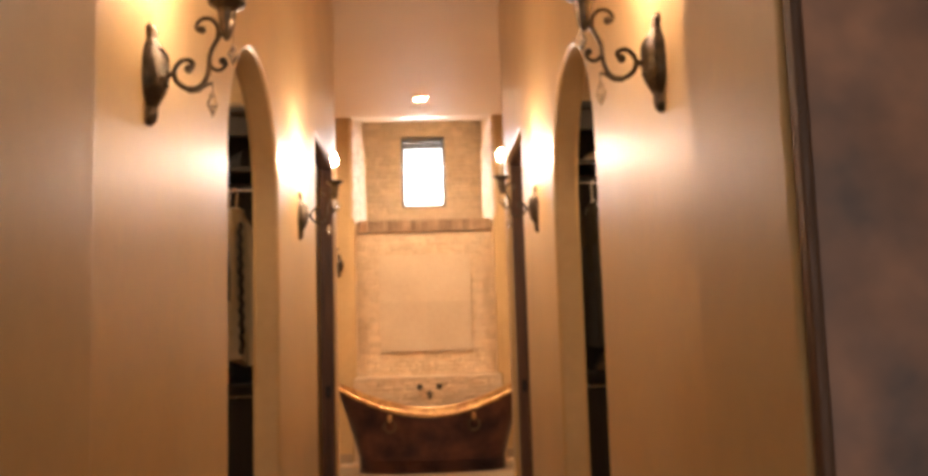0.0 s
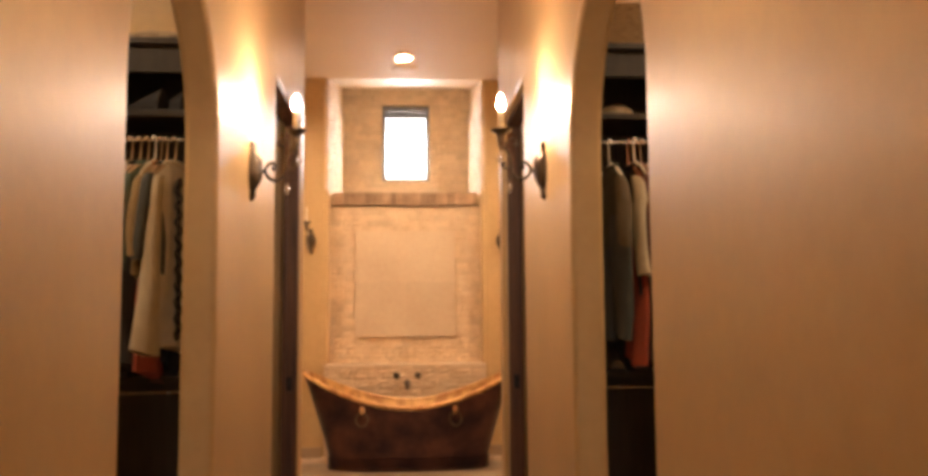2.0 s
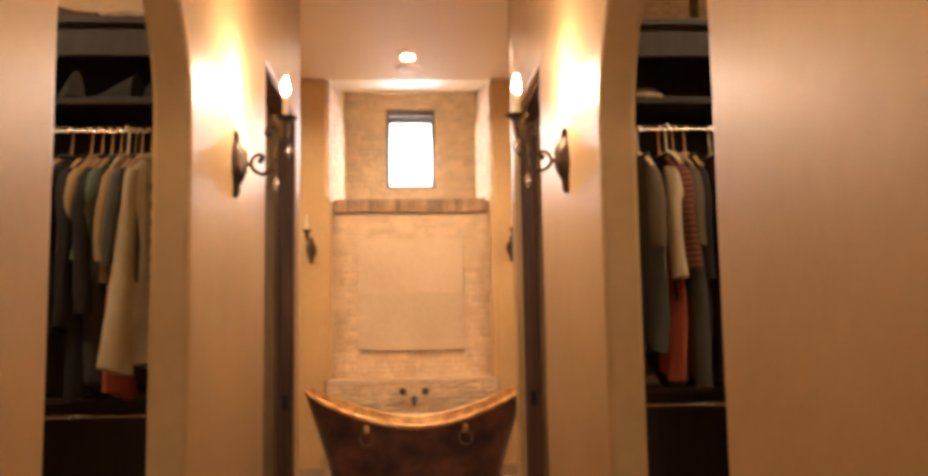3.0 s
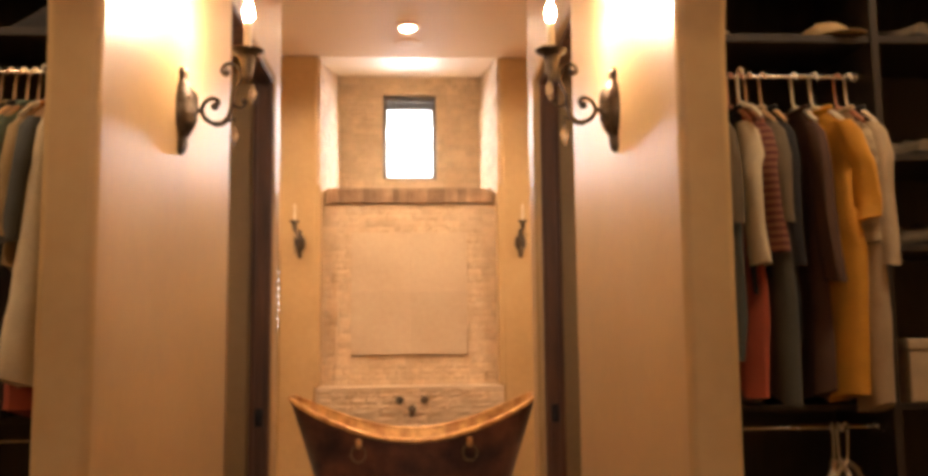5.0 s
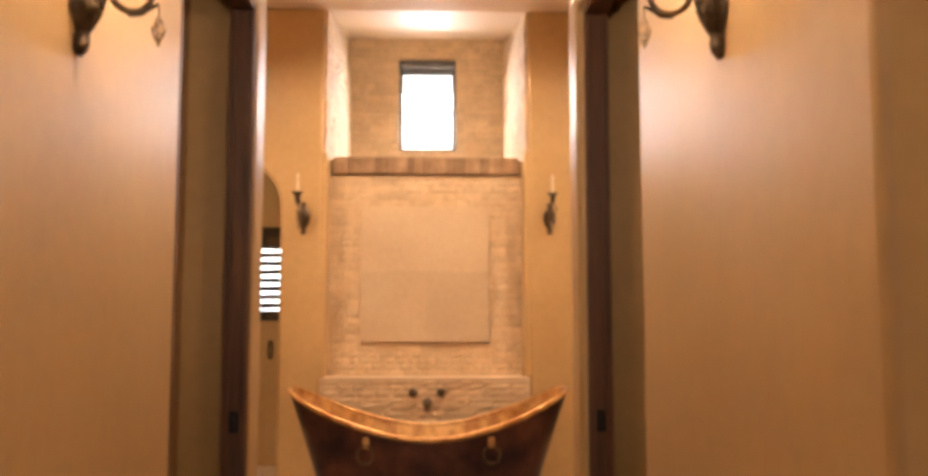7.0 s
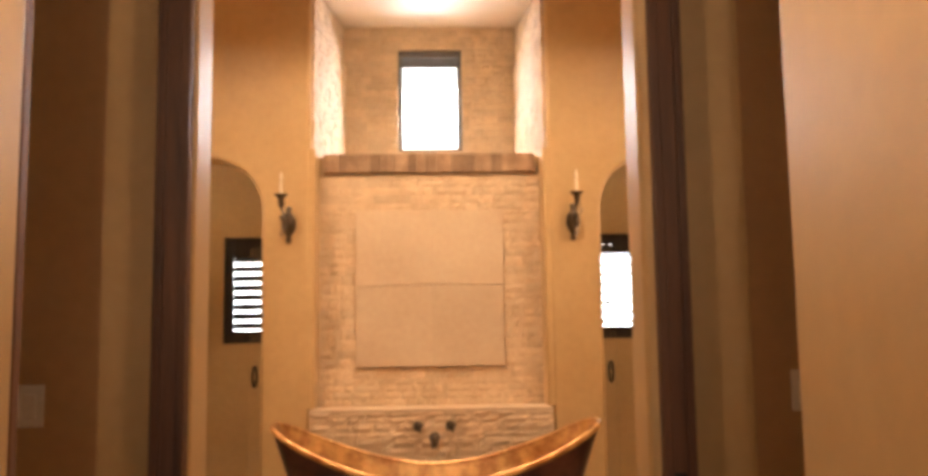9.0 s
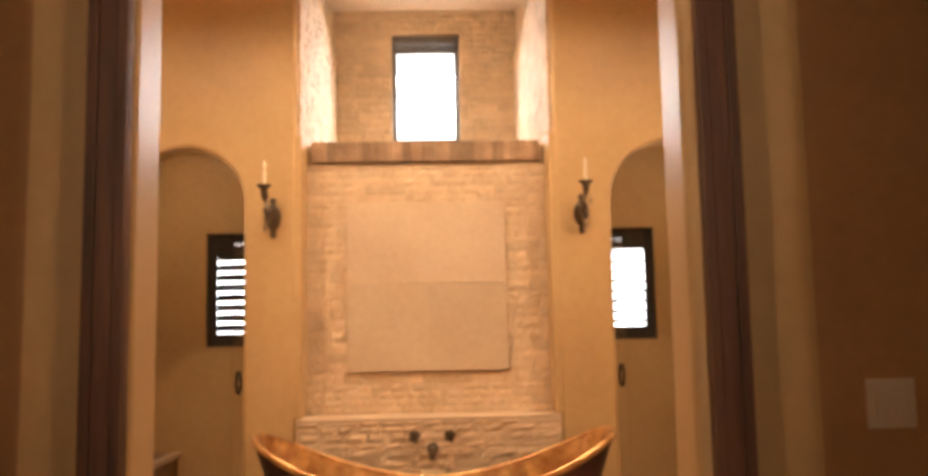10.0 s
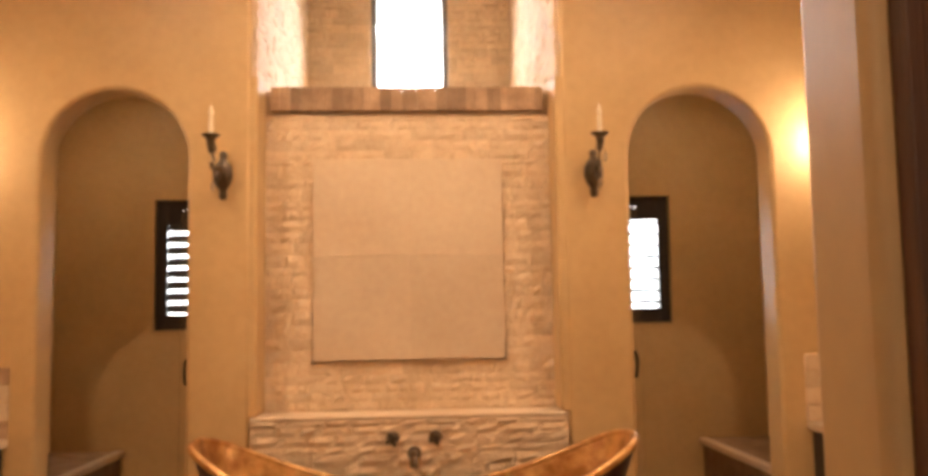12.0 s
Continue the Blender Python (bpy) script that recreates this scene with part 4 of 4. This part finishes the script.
for x, t in ((-1.0, -70), (-1.13, -60), (0.93, -110), (1.06, -120)):
    boot(x, 4.86, 0.0, t)
for x, t in ((-1.3, -80), (-1.42, -75), (1.2, -100), (1.32, -95)):
    shoe(x, 4.8, 0.0, t, BROWN, "dark brown shoe on the closet floor")
shoe(0.98, 5.12, 1.08, -100, TAUPE, "taupe leather shoe on the lower closet shelf")
for x, z, t in ((1.60, 1.841, -80), (1.72, 1.841, -85), (1.62, 1.561, -75), (1.75, 1.561, -80), (1.60, 2.216, -70)):
    shoe(x, 5.08, z, t, TAUPE, "taupe leather shoe on a dark closet shelf")


def storage_box(x, y, z, label):
    b = thing("storage_box", pose(x, y, z, 0, 0, 4), label, "box")
    part("body", box(-0.11, 0.11, -0.09, 0.09, 0, 0.16, 0.006), PALE, b)
    part("lid", box(-0.115, 0.115, -0.095, 0.095, 0.161, 0.195, 0.006), PALE, b)


storage_box(1.66, 5.10, 1.08, "pale lidded cardboard box on the lower closet shelf")

# ---- stone facings ----
def stone_mesh(seed):
    """A unit block with broken, uneven faces."""
    rnd = random.Random(seed)
    bm = bmesh.new()
    xs, zs = [-0.5, -0.22, 0.1, 0.32, 0.5], [-0.5, 0.0, 0.5]
    front = [[bm.verts.new((x + rnd.uniform(-0.015, 0.015), -0.5 + rnd.uniform(0.0, 0.28) + (0.17 if k in (0, 2) or i in (0, 4) else 0), z + (rnd.uniform(-0.03, 0.03) if 0 < i < 4 else 0))) for i, x in enumerate(xs)] for k, z in enumerate(zs)]
    back = [[bm.verts.new((x, 0.5, z)) for x in (xs[0], xs[-1])] for z in (zs[0], zs[-1])]
    for k in range(2):
        for i in range(4):
            bm.faces.new((front[k][i], front[k][i + 1], front[k + 1][i + 1], front[k + 1][i]))
    bm.faces.new([*front[0], back[0][1], back[0][0]])
    bm.faces.new([*front[2][::-1], back[1][0], back[1][1]])
    bm.faces.new([front[0][0], back[0][0], back[1][0], front[2][0], front[1][0]])
    bm.faces.new([front[0][4], front[1][4], front[2][4], back[1][1], back[0][1]])
    me = bpy.data.meshes.new("stone")
    bmesh.ops.recalc_face_normals(bm, faces=bm.faces)
    bm.to_mesh(me)
    bm.free()
    me.materials.append(STONE)
    return me


STONES = [stone_mesh(k) for k in range(14)]
rnd = random.Random(7)


def face_with_stone(parent, place, length, z0, z1, row, holes=(), deep=0.035, long=(0.06, 0.18)):
    """Courses of stones over a face. place(u, z, out) gives the pose of a stone at u along the face."""
    z = z0
    while z < z1 - 0.01:
        h = min(rnd.uniform(*row), z1 - z)
        if z1 - z - h < row[0] * 0.6:
            h = z1 - z
        for edge in (e for q in holes for e in q[2:] if z + 0.012 < e < z + h):
            h = edge - z
        u = 0.0
        while u < length - 1e-6:
            w = rnd.uniform(*long)
            if length - u - w < long[0]:
                w = length - u
            spans = [(u, u + w)]
            for a, b, c, d in holes:
                if z + h > c + 0.004 and z < d - 0.004:
                    spans = [q for p, r in spans for q in ((p, min(r, a)), (max(p, b), r)) if q[1] - q[0] > 0.015]
            for p, r in spans:
                ob = new("stone", rnd.choice(STONES))
                ob.parent = parent
                d = deep * rnd.uniform(0.75, 1.25)
                ob.matrix_world = place((p + r) / 2, z + h / 2) @ Matrix.Diagonal((r - p - 0.001, d, h - 0.001, 1)) @ pose(0, 0, 0, 0, rnd.choice((0, 180)), 0)
            u += w
        z += h


for ob in bpy.data.objects:
    if ob.name == "niche_base":
        base_block = ob
    if ob.name == "wall_niche_north":
        north = ob
    if ob.name == "wall_niche_west":
        west = ob
    if ob.name == "wall_niche_east":
        east = ob
PX0, PX1, PZ0, PZ1 = -0.489, 0.519, 1.145, 2.208
L = NX1 - NX0
face_with_stone(base_block, lambda u, z: pose(NX0 + u, 10.147, z), L, 0.875, 2.455, (0.042, 0.072), [(PX0 - NX0, PX1 - NX0, PZ0, PZ1)], 0.026)
face_with_stone(low, lambda u, z: pose(NX0 + 0.004 + u, 9.876, z), L - 0.008, 0.36, 0.865, (0.04, 0.06), [], 0.032, (0.09, 0.22))
face_with_stone(north, lambda u, z: pose(NX0 + u, NY - 0.012, z), L, 2.60, 4.2, (0.045, 0.07), [(WX0 - NX0, WX1 - NX0, WZ0, WZ1)], 0.03)
face_with_stone(west, lambda u, z: pose(NX0 + 0.014, 9.925 + u, z, 0, 0, 90), 2.155, 2.60, 3.78, (0.05, 0.08), [], 0.035, (0.18, 0.4))
face_with_stone(east, lambda u, z: pose(NX1 - 0.014, 9.925 + u, z, 0, 0, -90), 2.155, 2.60, 3.78, (0.05, 0.08), [], 0.035, (0.18, 0.4))

# soldier course of travertine bricks on the ledge
x = NX0 + 0.062
proto = part("brick", box(-0.5, 0.5, -0.5, 0.5, -0.5, 0.5, 0.025, 1), BRICK, base_block)
first = True
while x < NX1 - 0.08:
    w = min(rnd.choice((rnd.uniform(0.03, 0.042), rnd.uniform(0.046, 0.068))), NX1 - 0.062 - x)
    ob = proto if first else new("brick", proto.data)
    ob.parent, first = base_block, False
    dz = rnd.uniform(-0.0012, 0.0012)
    ob.matrix_world = pose(x + w / 2, 10.168, 2.535 + dz, 0, 0, rnd.uniform(-1, 1)) @ Matrix.Diagonal((w - 0.0015, 0.11 + rnd.uniform(-0.008, 0.006), 0.13, 1))
    x += w
# four large honed tiles
xm, zm = (PX0 + PX1) / 2 + 0.01, 1.69
for a, b, c, d in ((PX0, xm, PZ0, zm), (xm, PX1, PZ0, zm), (PX0, xm, zm, PZ1), (xm, PX1, zm, PZ1)):
    part("tile", box(a + 0.0004, b - 0.0004, 10.118, 10.16, c + 0.0008, d - 0.0008, 0.0014, 1), SLAB, base_block)
# plaster beads at the niche edges and the curb cap
structure("trim_niche", box(NX0 - 0.02, NX0 + 0.034, 9.884, 10.13, 0.885, 2.598, 0.014, 3), PLASTER, "rounded plaster bead at the niche edge", "trim")
structure("trim_niche", box(NX1 - 0.034, NX1 + 0.02, 9.884, 10.13, 0.885, 2.598, 0.014, 3), PLASTER, "rounded plaster bead at the niche edge", "trim")
structure("trim_curb", box(NX0 + 0.006, NX1 - 0.006, 9.866, 10.13, 0.866, 0.8845, 0.006), SLAB, "travertine cap on the low stone wall", "trim")
for x0, x1 in ((-1.08, NX0), (NX1, 1.15)):
    structure("baseboard", box(x0 + 0.022, x1 - 0.022, BACK - 0.014, BACK - 0.001, 0, 0.1, 0.003), FLOOR, "travertine base tile along the wall", "baseboard")

# floor tiles
floor = bpy.data.objects["floor"]
tile = part("tile", box(-0.5, 0.5, -0.5, 0.5, 0.0, 1.0), FLOOR, floor)
first = True
for i in range(-7, 7):
    for j in range(0, 22):
        y = 0.15 + 0.457 * j
        xx = 0.457 * i + 0.2
        inside = (6.8 < y < 9.7 and abs(xx) < 2.9)
        if not inside:
            continue
        ob = tile if first else new("tile", tile.data)
        ob.parent, first = floor, False
        ob.matrix_world = pose(xx, y, -0.006) @ Matrix.Diagonal((0.452, 0.452, 0.010 + 0.001 * ((i * 3 + j) % 3), 1))
